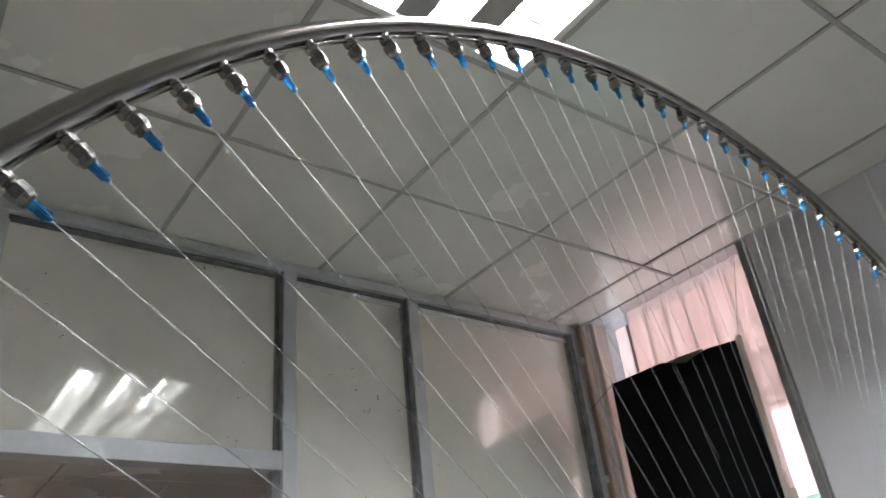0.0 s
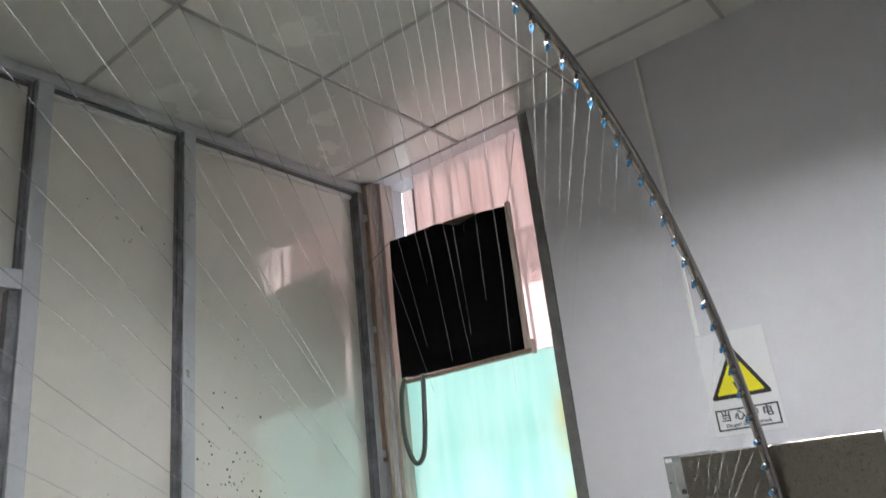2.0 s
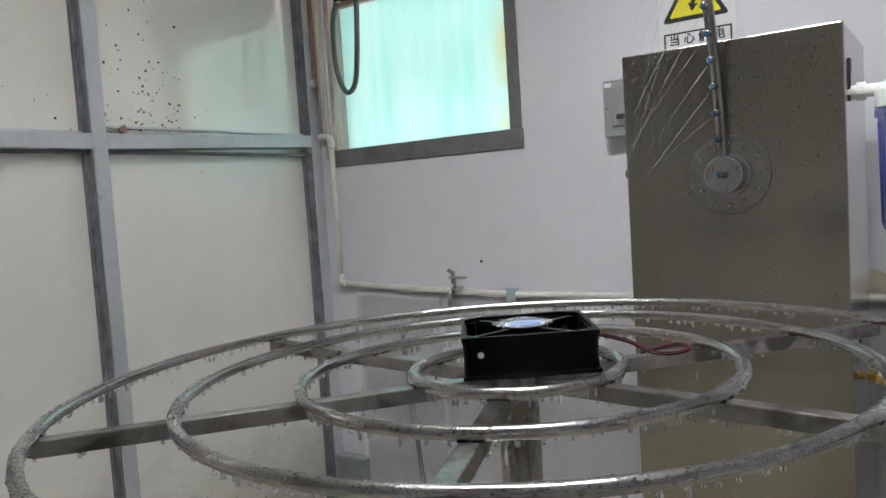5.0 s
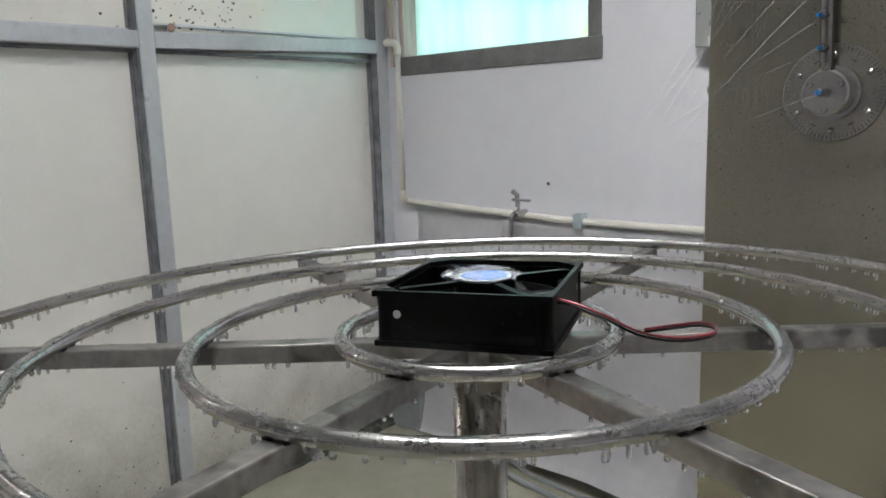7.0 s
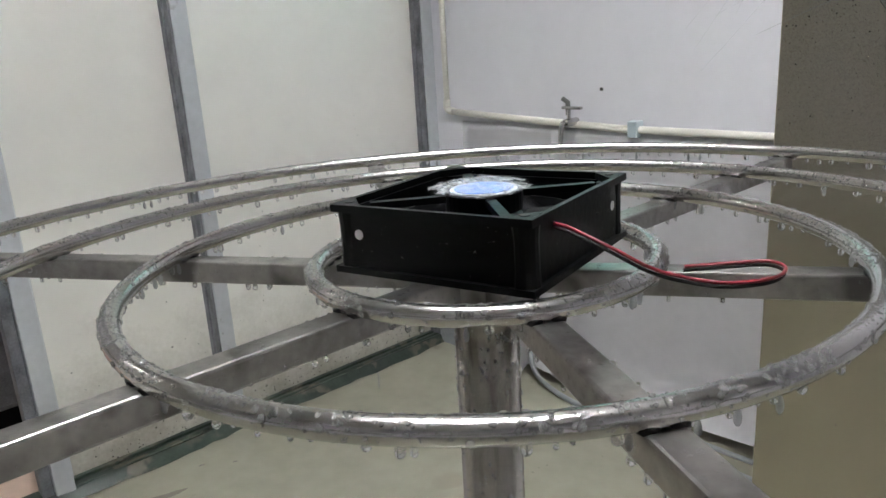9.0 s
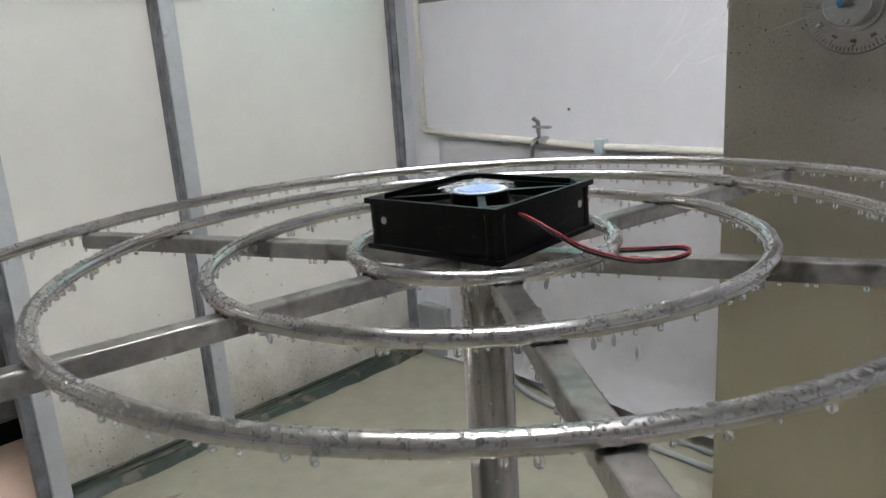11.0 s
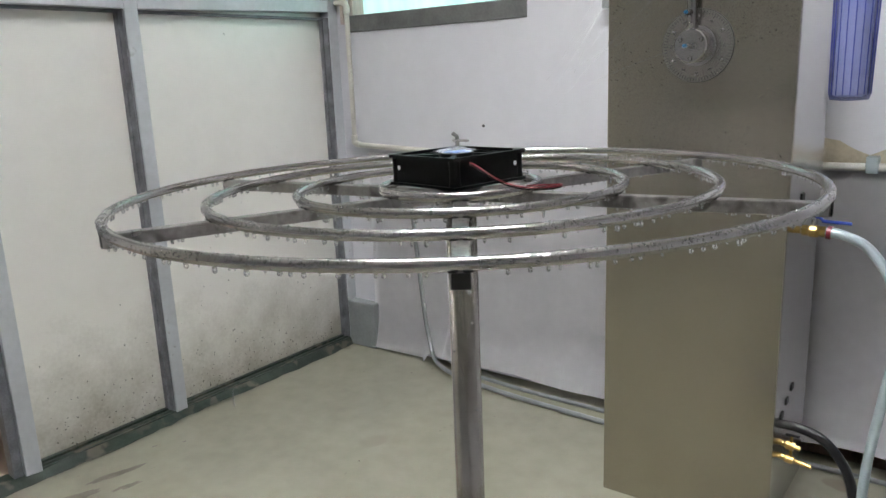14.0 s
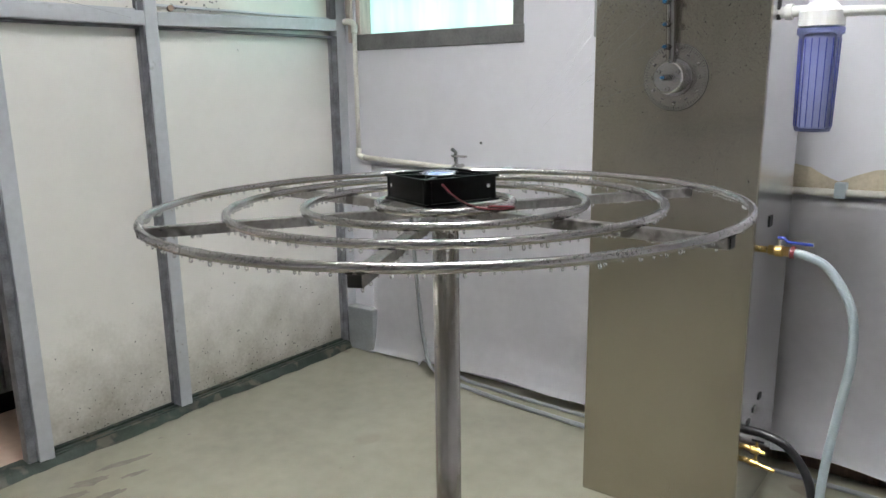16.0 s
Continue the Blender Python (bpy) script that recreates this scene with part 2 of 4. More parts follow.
    "far": glow("dim_lower_glow", (0.95, 0.97, 1.0), 1.5),
}
wm = bpy.data.materials.new("water_drop")
wm.use_nodes = True
wb = wm.node_tree.nodes["Principled BSDF"]
wb.inputs["Transmission Weight"].default_value = 0.92
wb.inputs["Base Color"].default_value = (0.95, 0.96, 0.97, 1)
wb.inputs["IOR"].default_value = 1.33
wb.inputs["Roughness"].default_value = 0.0
M["drop"] = wm
M["bead"] = clear_mix("fine_water_beads", (0.88, 0.90, 0.92), 0.62, 0.03)
M["bead"].node_tree.nodes["Principled BSDF"].inputs["Specular IOR Level"].default_value = 1.0
M["haze"] = clear_mix("thin_white_foam", (0.88, 0.91, 0.93), 0.72, 0.5)
hz = M["haze"].node_tree
h_noise, h_map, h_xyz = hz.nodes.new("ShaderNodeTexNoise"), hz.nodes.new("ShaderNodeMapRange"), hz.nodes.new("ShaderNodeTexCoord")
h_noise.inputs["Scale"].default_value, h_noise.inputs["Detail"].default_value, h_noise.inputs["Distortion"].default_value = 75, 6, 2.5
h_map.inputs[1].default_value, h_map.inputs[2].default_value = 0.42, 0.68
h_map.inputs[3].default_value, h_map.inputs[4].default_value = 1.0, 0.70
hz.links.new(h_xyz.outputs["Object"], h_noise.inputs[0])
hz.links.new(h_noise.outputs[0], h_map.inputs[0])
hz.links.new(h_map.outputs[0], [q for q in hz.nodes if q.bl_idname == "ShaderNodeMixShader"][0].inputs[0])
# dark colour stands in for the small shadows of clear drops
M["bead_shadow"] = clear_mix("grey_bead_shadow", (0.10, 0.09, 0.075), 0.45, 0.2)
M["fall"] = clear_mix("falling_water", (0.90, 0.92, 0.94), 0.62, 0.03)



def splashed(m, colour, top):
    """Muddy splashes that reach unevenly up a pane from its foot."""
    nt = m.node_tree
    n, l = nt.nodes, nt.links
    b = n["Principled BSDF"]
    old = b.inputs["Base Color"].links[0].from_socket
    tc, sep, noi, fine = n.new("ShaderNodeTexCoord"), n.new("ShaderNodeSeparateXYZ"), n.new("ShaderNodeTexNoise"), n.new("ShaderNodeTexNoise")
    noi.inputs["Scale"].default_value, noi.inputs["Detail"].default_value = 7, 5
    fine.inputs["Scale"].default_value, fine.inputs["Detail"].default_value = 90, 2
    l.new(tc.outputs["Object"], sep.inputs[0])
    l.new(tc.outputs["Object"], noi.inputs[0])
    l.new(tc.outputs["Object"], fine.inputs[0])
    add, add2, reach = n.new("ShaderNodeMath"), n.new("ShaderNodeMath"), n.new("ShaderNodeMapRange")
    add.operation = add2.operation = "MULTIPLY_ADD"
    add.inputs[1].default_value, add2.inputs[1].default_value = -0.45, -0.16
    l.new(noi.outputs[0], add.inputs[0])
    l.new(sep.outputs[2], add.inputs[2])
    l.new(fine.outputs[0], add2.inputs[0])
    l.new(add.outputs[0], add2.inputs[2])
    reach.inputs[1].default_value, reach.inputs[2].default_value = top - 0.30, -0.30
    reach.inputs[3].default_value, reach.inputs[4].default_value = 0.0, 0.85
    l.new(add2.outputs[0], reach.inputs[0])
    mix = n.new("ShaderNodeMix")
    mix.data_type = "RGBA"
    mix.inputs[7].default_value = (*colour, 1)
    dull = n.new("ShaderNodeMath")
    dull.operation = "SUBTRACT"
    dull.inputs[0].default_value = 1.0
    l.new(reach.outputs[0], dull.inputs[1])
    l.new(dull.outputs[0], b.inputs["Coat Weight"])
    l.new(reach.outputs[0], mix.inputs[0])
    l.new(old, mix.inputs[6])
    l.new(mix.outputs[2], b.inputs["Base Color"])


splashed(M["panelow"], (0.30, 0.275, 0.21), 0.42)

# ---- mesh tools ----


def grid_faces(bm, rows, closed_u=False, closed_v=False, smooth=True):
    nu, nv = len(rows), len(rows[0])
    vs = [[bm.verts.new(p) for p in r] for r in rows]
    for i in range(nu if closed_u else nu - 1):
        for j in range(nv if closed_v else nv - 1):
            a, b = (i + 1) % nu, (j + 1) % nv
            f = bm.faces.new((vs[i][j], vs[i][b], vs[a][b], vs[a][j]))
            f.smooth = smooth
    return vs


def box(bm, x0, x1, y0, y1, z0, z1, bevel=0.0):
    t = bmesh.new()
    bmesh.ops.create_cube(t, size=1, matrix=Matrix.Translation(((x0 + x1) / 2, (y0 + y1) / 2, (z0 + z1) / 2))
                          @ Matrix.Diagonal((abs(x1 - x0), abs(y1 - y0), abs(z1 - z0), 1)))
    if bevel:
        bmesh.ops.bevel(t, geom=t.edges[:], offset=bevel, segments=2, affect="EDGES", profile=0.5)
    merge(bm, t)
    return bm


def merge(bm, t, m=None):
    """Adds the mesh t, moved by m, to bm."""
    if m is not None:
        t.transform(m)
    idx = {}
    for v in t.verts:
        idx[v] = bm.verts.new(v.co)
    for f in t.faces:
        g = bm.faces.new([idx[v] for v in f.verts])
        g.smooth = f.smooth
    t.free()


def sweep(bm, pts, r, seg=10, caps=True):
    """A round bar along pts; r: one radius or one for each point."""
    pts = [Vector(p) for p in pts]
    rs = r if isinstance(r, (list, tuple)) else [r] * len(pts)
    d0 = (pts[1] - pts[0]).normalized()
    side = d0.orthogonal().normalized()
    rows = []
    for i, p in enumerate(pts):
        d = (pts[min(i + 1, len(pts) - 1)] - pts[max(i - 1, 0)]).normalized()
        side = (side - d * side.dot(d)).normalized()
        up = d.cross(side)
        rows.append([p + rs[i] * (math.cos(a) * side + math.sin(a) * up) for a in (2 * math.pi * k / seg for k in range(seg))])
    vs = grid_faces(bm, rows, closed_v=True)
    if caps:
        bm.faces.new(vs[0][::-1])
        bm.faces.new(vs[-1])
    return bm


def spline(pts, n=8):
    """Catmull-Rom points through pts."""
    p = [Vector(q) for q in pts]
    p = [2 * p[0] - p[1]] + p + [2 * p[-1] - p[-2]]
    out = []
    for i in range(1, len(p) - 2):
        for k in range(n):
            t = k / n
            a, b, c, d = p[i - 1], p[i], p[i + 1], p[i + 2]
            out.append(0.5 * ((2 * b) + (c - a) * t + (2 * a - 5 * b + 4 * c - d) * t * t + (3 * b - a - 3 * c + d) * t ** 3))
    return out + [p[-2]]


def lathe(bm, profile, origin, axis=(0, 0, 1), seg=24):
    """Turns (radius, height) pairs round an axis at origin."""
    q = Vector((0, 0, 1)).rotation_difference(Vector(axis).normalized())
    o = Vector(origin)
    rows = [[o + q @ Vector((r * math.cos(2 * math.pi * k / seg), r * math.sin(2 * math.pi * k / seg), h)) for k in range(seg)]
            for r, h in profile]
    vs = grid_faces(bm, rows, closed_v=True, smooth=False)
    if profile[0][0] > 1e-6:
        bm.faces.new(vs[0][::-1])
    if profile[-1][0] > 1e-6:
        bm.faces.new(vs[-1])
    return bm


def torus(bm, R, r, centre, seg=96, ring=12):
    c = Vector(centre)
    rows = []
    for i in range(seg):
        a = 2 * math.pi * i / seg
        e = Vector((math.cos(a), math.sin(a), 0))
        rows.append([c + e * (R + r * math.cos(b)) + Vector((0, 0, r * math.sin(b))) for b in (2 * math.pi * k / ring for k in range(ring))])
    grid_faces(bm, rows, closed_u=True, closed_v=True)
    return bm


ORIGIN = {}


def thing(name, loc, label, category, group="", kind=""):
    """An empty at the base of a thing made of parts."""
    ob = new(name)
    ob.location = loc
    ob.empty_display_size = 0.05
    ORIGIN[ob] = Vector(loc)
    return tagged(ob, label, category, group, kind)


def part(name, bm, material, parent=None, label="", kind="", smooth=None):
    """Links a bmesh, built in world metres, as one mesh object under a thing or a part."""
    bmesh.ops.recalc_face_normals(bm, faces=bm.faces[:])
    o = ORIGIN[parent] if parent else Vector((0, 0, 0))
    if parent:
        bm.transform(Matrix.Translation(-o))
    me = bpy.data.meshes.new(name)
    bm.to_mesh(me)
    bm.free()
    me.materials.append(M[material])
    if smooth:
        for p in me.polygons:
            p.use_smooth = True
    ob = new(name, me)
    ORIGIN[ob] = o
    if parent:
        ob.parent = parent
    return tagged(ob, label, kind=kind)


def alone(name, bm, material, label, category, group="", kind="", base=None):
    """A thing of one mesh, its origin at base."""
    b = Vector(base) if base else Vector((0, 0, 0))
    bm.transform(Matrix.Translation(-b))
    ob = part(name, bm, material)
    ob.location = b
    return tagged(ob, label, category, group, kind)


def B(*args, **kw):
    return box(bmesh.new(), *args, **kw)


def L(*args, **kw):
    return lathe(bmesh.new(), *args, **kw)


def S(*args, **kw):
    return sweep(bmesh.new(), *args, **kw)

# ---- setting ----
XR, YB = 4.2, -5.0          # far side wall and back wall
bm = bmesh.new()
grid_faces(bm, [[(x, y, 0) for y in np.linspace(YB, 0.12, 30)] for x in np.linspace(-0.06, XR, 30)], smooth=False)
tagged(part("floor", bm, "floor"), "cream painted floor, wet and scuffed, peeling near the doorway", "floor", kind="structure")
bm = bmesh.new()
grid_faces(bm, [[(x, y, 0.004) for y in (YB, 0.12)] for x in (-2.6, -0.06)], smooth=False)
tagged(part("floor_corridor", bm, "pinkfloor"), "pinkish painted floor of the next room", "floor", kind="structure")

# window wall, with the opening cut through it
WX0, WX1, WZ0, WZ1 = 0.07, 0.965, 1.42, CEIL
bm = bmesh.new()
box(bm, -0.20, WX0, 0, 0.2, 0, CEIL + 0.1)
box(bm, WX0, WX1, 0, 0.2, 0, WZ0)
box(bm, WX1, XR, 0, 0.2, 0, CEIL + 0.1)
box(bm, WX0, WX1, 0, 0.2, CEIL - 0.005, CEIL + 0.1)
tagged(part("wall_north", bm, "wall"), "white painted wall with a tall window opening", "wall", kind="structure")
tagged(part("wall_east", B(XR, XR + 0.15, YB, 0.2, 0, CEIL + 0.1), "wall"), "white painted wall", "wall", kind="structure")
tagged(part("wall_south", B(-2.6, XR, YB - 0.15, YB, 0, CEIL + 0.1), "wall"), "white painted wall", "wall", kind="structure")
tagged(part("wall_corridor", B(-2.75, -2.6, YB, 0.2, 0, CEIL + 0.1), "wall"), "white wall of the next room", "wall", kind="structure")
tagged(part("wall_corridor_north", B(-2.6, -0.20, 0.05, 0.2, 0, CEIL + 0.1), "wall"), "white wall of the next room", "wall", kind="structure")

# lay-in ceiling: tiles in one mesh, metal bars in another
P0, GX, GY = 0.604, 0.600, -0.197
LX0, LX1, LY0, LY1 = GX + P0, GX + 3 * P0, GY - 3 * P0, GY - 2 * P0   # the light's two cells
bm, bars = bmesh.new(), bmesh.new()
xs = sorted([-0.05] + [GX + P0 * k for k in range(0, 6)] + [XR])
ys = sorted([0.0] + [GY - P0 * k for k in range(0, 8)] + [YB])
for a, b in zip(xs, xs[1:]):
    for c, d in zip(ys, ys[1:]):
        if LX0 - 0.01 < (a + b) / 2 < LX1 and LY0 < (c + d) / 2 < LY1:
            continue
        s = random.uniform(-0.0015, 0.0015)
        box(bm, a + 0.004, b - 0.004, c + 0.004, d - 0.004, CEIL + s, CEIL + 0.02)
for x in xs[1:-1]:
    box(bars, x - 0.0075, x + 0.0075, YB, 0, CEIL - 0.0045, CEIL + 0.02)
for y in ys[1:-1]:
    for a, b in zip(xs, xs[1:]):
        box(bars, a + 0.0077, b - 0.0077, y - 0.0075, y + 0.0075, CEIL - 0.004, CEIL + 0.019)
# cover above, unseen, closes the ceiling void against daylight
box(bm, -0.09, XR + 0.15, YB - 0.15, 0.2, CEIL + 0.101, CEIL + 0.2)
tagged(part("ceiling", bm, "ceiling"), "off-white lay-in ceiling tiles", "ceiling", kind="structure")
tagged(part("ceiling_grid", bars, "grid"), "grey metal bars of the tile ceiling", "ceiling grid", kind="structure")
bm = bmesh.new()
for i in range(4):
    for j in range(8):
        box(bm, -0.064 - 0.6 * (i + 1), -0.072 - 0.6 * i, -0.6 * (j + 1) - 0.1, -0.608 - 0.6 * j + 0.6 - 0.1, CEIL - 0.35, CEIL - 0.33)
# unseen boxes added to stop sunlight leaking in above the tiles
box(bm, -2.6, -0.09, YB, 0.05, CEIL - 0.328, CEIL - 0.30)
box(bm, -0.0895, -0.0765, YB, 0.05, CEIL - 0.328, CEIL + 0.1)
tagged(part("ceiling_corridor", bm, "ceiling"), "off-white tiled ceiling of the next room with unseen light blockers", "ceiling", kind="structure")


def ceiling_light(x0, x1, y0, y1, z, label, lit="tubeglow"):
    """A recessed louvre fitting with three tubes along x."""
    t = thing("ceiling_light", ((x0 + x1) / 2, (y0 + y1) / 2, z), label, "ceiling light", "ceiling lights")
    f = bmesh.new()
    for a, b, c, d in ((x0 + .012, x1 - .012, y0 + .012, y0 + .032), (x0 + .012, x1 - .012, y1 - .032, y1 - .012),
                       (x0 + .012, x0 + .032, y0 + .033, y1 - .033), (x1 - .032, x1 - .012, y0 + .033, y1 - .033)):
        box(f, a, b, c, d, z - 0.006, z + 0.09)
    part("frame", f, "white", t)
    part("back_tray", B(x0 + .033, x1 - .033, y0 + .033, y1 - .033, z + 0.085, z + 0.09), "louvre", t)
    w = (y1 - y0 - 0.07) / 3
    for i in range(3):
        yc = y0 + 0.035 + w * (i + 0.5)
        part("tube", S([(x0 + .05, yc, z + 0.045), (x1 - .05, yc, z + 0.045)], 0.013, 10), lit, t, "lit fluorescent tube")
        if i:
            part("divider", B(x0 + .034, x1 - .034, yc - w / 2 - 0.040, yc - w / 2 + 0.040, z + 0.002, z + 0.08), "grid", t)
        n = int((x1 - x0) / 0.09)
        for k in range(1, n):
            x = x0 + (x1 - x0) * k / n
            part("slat", B(x - 0.003, x + 0.003, yc - w / 2 + 0.042, yc + w / 2 - 0.042, z + 0.002, z + 0.032), "grid", t)
    return t


ceiling_light(LX0, LX1, LY0, LY1, CEIL, "lit recessed fluorescent light with three tubes and metal louvres")
# added lamp with no known fitting: brightens the room past the doorway
ceiling_light(-1.86, -0.66, -3.1, -2.5, CEIL - 0.445, "added fluorescent light that brightens the next room", "dimglow")

# ---- glazed partition ----
part_wall = thing("partition_wall", (0, -1.5, 0), "grey aluminium framed partition with cream backed glass panes", "partition", kind="structure")
YC, YPB, YPA, YPD = (-0.056, -0.003), (-1.002, -0.953), (-1.552, -1.500), (-2.52, -2.46)
for y0, y1 in (YC, YPB, YPA, YPD, (-3.6, -3.54), (-4.7, -4.64)):
    part("post", B(-0.075, 0, y0, y1, 0.0, CEIL - 0.045, bevel=0.003), "frame", part_wall)
part("head_rail", B(-0.075, 0.002, -4.9, -0.012, CEIL - 0.044, CEIL - 0.006, bevel=0.002), "frame", part_wall)


def bay(y0, y1, z0, z1, material):
    """One glass pane with its dark seal and its inner bead."""
    part("pane", B(-0.060, -0.050, y0, y1, z0, z1), material, part_wall)
    t = bmesh.new()
    box(t, -0.0498, -0.004, y1 - 0.008, y1 - 0.0005, z0 + 0.001, z1 - 0.001)
    box(t, -0.0498, -0.030, y1 - 0.0145, y1 - 0.0082, z0 + 0.001, z1 - 0.001)
    part("seal", t, "seal", part_wall, "dark weathered seal beside the pane")
    t = bmesh.new()
    box(t, -0.0497, -0.034, y0 + 0.0005, y0 + 0.008, z0 + 0.009, z1 - 0.012)
    part("bead", t, "frame", part_wall)
    part("bottom_bead", B(-0.0497, -0.034, y0 + 0.0005, y1 - 0.015, z0 + 0.001, z0 + 0.0088), "frame" if z0 > 1 else "green", part_wall)
    # white colour stands in for window light on this aluminium bead
    if z1 > 2.9 and y0 > -2:
        part("top_bead", B(-0.0497, -0.034, y0 + 0.009, y1 - 0.016, z1 - 0.030, z1 - 0.0115, bevel=0.002), "white", part_wall, "bead under the head rail, whitened as if in window light")
    # dark strip drawn as the thin shadow along the pane's top edge
    part("top_shadow_strip", B(-0.0497, -0.020, y0 + 0.0005, y1 - 0.015, z1 - 0.011, z1 - 0.001), "seal", part_wall)


TZ0, TZ1 = 1.484, 1.533


def transom(y0, y1, z0, z1, rise):
    """A rail between two posts that climbs by rise towards y1."""
    t = B(-0.074, -0.001, y0 + 0.0005, y1 - 0.0005, z0, z1, bevel=0.003)
    for v in t.verts:
        v.co.z += rise * (v.co.y - y0) / (y1 - y0)
    part("transom", t, "frame", part_wall)


for y0, y1, rise in ((YPB[1], YC[0], 0.022), (YPA[1], YPB[0], 0.0)):
    transom(y0, y1, TZ0, TZ1, rise)
    bay(y0, y1, TZ1 + rise, CEIL - 0.045, "pane")
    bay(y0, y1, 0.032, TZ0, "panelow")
    if rise:
        part("pane", B(-0.0605, -0.0502, y0 + 0.002, y1 - 0.002, TZ0 + 0.0005, TZ1 + rise - 0.0005), "pane", part_wall)
    part("bottom_rail", B(-0.074, -0.003, y0 + 0.0005, y1 - 0.0005, 0.0, 0.031), "green", part_wall, "dark green grimy base rail")
part("transom", B(-0.074, -0.001, YPD[1] + .0005, YPA[0] - .0005, 2.268, 2.332, bevel=0.003), "frame", part_wall)
bay(YPD[1], YPA[0], 2.332, CEIL - 0.045, "pane")
part("door_jamb", B(-0.054, -0.012, YPA[0] - 0.032, YPA[0] - 0.001, 0, 2.267, bevel=0.002), "seal", part_wall)
for y0, y1 in ((-3.54, -2.52), (-4.64, -3.6)):
    bay(y0, y1, 0.075, CEIL - 0.045, "pane")
part("end_panel", B(-0.055, 0, -5.0, -4.701, 0, CEIL), "frame", part_wall)
# grime along the foot of the partition, uneven towards the floor
bm = bmesh.new()
rows = []
for i in range(60):
    y = -2.46 + i * (2.46 - 0.01) / 59
    w = 0.024 + 0.018 * noise.noise((y * 5, 0.3, 0)) + 0.015 * noise.noise((y * 21, 1.3, 0))
    rows.append([(-0.02 if y > YPA[0] else -0.06, y, 0.034), (0.003, y, 0.026 + 0.012 * noise.noise((y * 9, 4, 0))), (0.5 * w, y, 0.012), (w, y, 0.0025)])
grid_faces(bm, rows)
alone("grime_strip", bm, "green", "dark green grime and sealant along the partition foot", "grime", kind="structure").location.x = 0.015
part_wall.location.x = 0.015
sp = bmesh.new()
rs = random.Random(11)
for k in range(420):
    if k < 105:
        y, z = rs.gauss(-0.78, 0.09), 1.55 + rs.expovariate(1 / 0.13)
    else:
        y, z = rs.uniform(-1.44, -0.12), 0.04 + rs.expovariate(1 / 0.09)
    if not (-1.46 < y < -0.09) or -1.03 < y < -0.95 or z > 2.3:
        continue
    r, a = rs.uniform(0.0014, 0.0055) if k < 105 else rs.uniform(0.0008, 0.0032), rs.uniform(0, 6)
    vs = [sp.verts.new((-0.0494, y + r * rs.uniform(0.6, 1.3) * math.cos(a + q), z + r * rs.uniform(0.6, 1.2) * math.sin(a + q))) for q in (0, 1, 2, 3, 4, 5.2)]
    sp.faces.new(vs)
tagged(part("mould_speckle", sp, "mark", part_wall, "dark mould specks on the glass"), kind="stuff")
for cx, cy, lx, ly in ((0.205, -1.36, 0.020, 0.115), (0.235, -1.50, 0.030, 0.075), (0.305, -1.385, 0.016, 0.060), (0.36, -1.50, 0.026, 0.060), (0.27, -1.60, 0.030, 0.090), (0.14, -1.18, 0.006, 0.012), (0.20, -1.10, 0.005, 0.010)):
    fl = bmesh.new()
    vs = []
    for k in range(22):
        a = 2 * math.pi * k / 22
        g = 0.75 + 0.5 * noise.noise((math.cos(a) * 2 + cx * 9, math.sin(a) * 2, cy))
        vs.append(fl.verts.new((cx + lx * g * math.cos(a) + 0.18 * ly * math.sin(a), cy + ly * g * math.sin(a), 0.0025)))
    fl.faces.new(vs)
    alone("floor_flake", fl, "flaked", "brown patch where the floor paint has flaked off", "paint patch", "flaked patches", base=(cx, cy, 0.0))
bm = bmesh.new()
box(bm, 0.012, 0.175, -0.060, -0.004, 0.0, 0.215, bevel=0.006)
alone("corner_block", bm, "greycove", "dark grey-green painted block in the room corner", "block", base=(0.06, -0.03, 0))
alone("door_stop", S([(-0.01, -0.885, 1.548), (0.03, -0.905, 1.548)], 0.011, 10), "wood", "small brown stopper on the partition transom", "stopper", base=(0.0, -0.89, 1.53))
# next room: a dark cabinet seen past the doorway
cab2 = thing("storage_cabinet", (-0.75, -1.55, 0), "dark grey cabinet in the next room beyond the doorway", "cabinet")
part("body", B(-1.0, -0.55, -1.75, -1.1, 0.09, 1.75, bevel=0.006), "seal", cab2)
part("plinth", B(-0.98, -0.57, -1.73, -1.12, 0.005, 0.089), "black", cab2)
part("door", B(-0.549, -0.535, -1.74, -1.43, 0.11, 1.73, bevel=0.003), "seal", cab2)
part("door", B(-0.549, -0.535, -1.42, -1.11, 0.11, 1.73, bevel=0.003), "seal", cab2)

# ---- window ----
win = thing("window_1", (0.5, 0.1, WZ0), "tall window with pinkish film above and milky green film below", "window", kind="structure")
part("reveal_side", B(0.918, WX1 - 0.0005, 0.0 - 0.004, 0.105, WZ0 + 0.068, CEIL - 0.006, bevel=0.002), "darktrim", win, "bare grey mortar reveal")
part("reveal_sill", B(WX0 + 0.0005, WX1 + 0.004, -0.006, 0.105, WZ0 - 0.002, WZ0 + 0.067, bevel=0.003), "darktrim", win, "bare grey mortar sill")
fb = bmesh.new()
box(fb, 0.095, 0.917, 0.086, 0.091, 2.062, 2.75)
box(fb, 0.245, 0.917, 0.086, 0.091, 2.75, CEIL - 0.006)
part("pane_upper", fb, "film_pink", win, "pinkish translucent film")
part("pane_clear", B(0.095, 0.245, 0.087, 0.091, 2.751, CEIL - 0.006), "clearglass", win, "clear glass where the film is missing")
part("pane_lower", B(0.095, 0.917, 0.080, 0.085, WZ0 + 0.068, 2.068), "film_green", win, "milky green translucent film")
part("frame_left", B(0.068, 0.094, 0.012, 0.10, WZ0 + 0.068, CEIL - 0.006, bevel=0.003), "wood_pale", win)
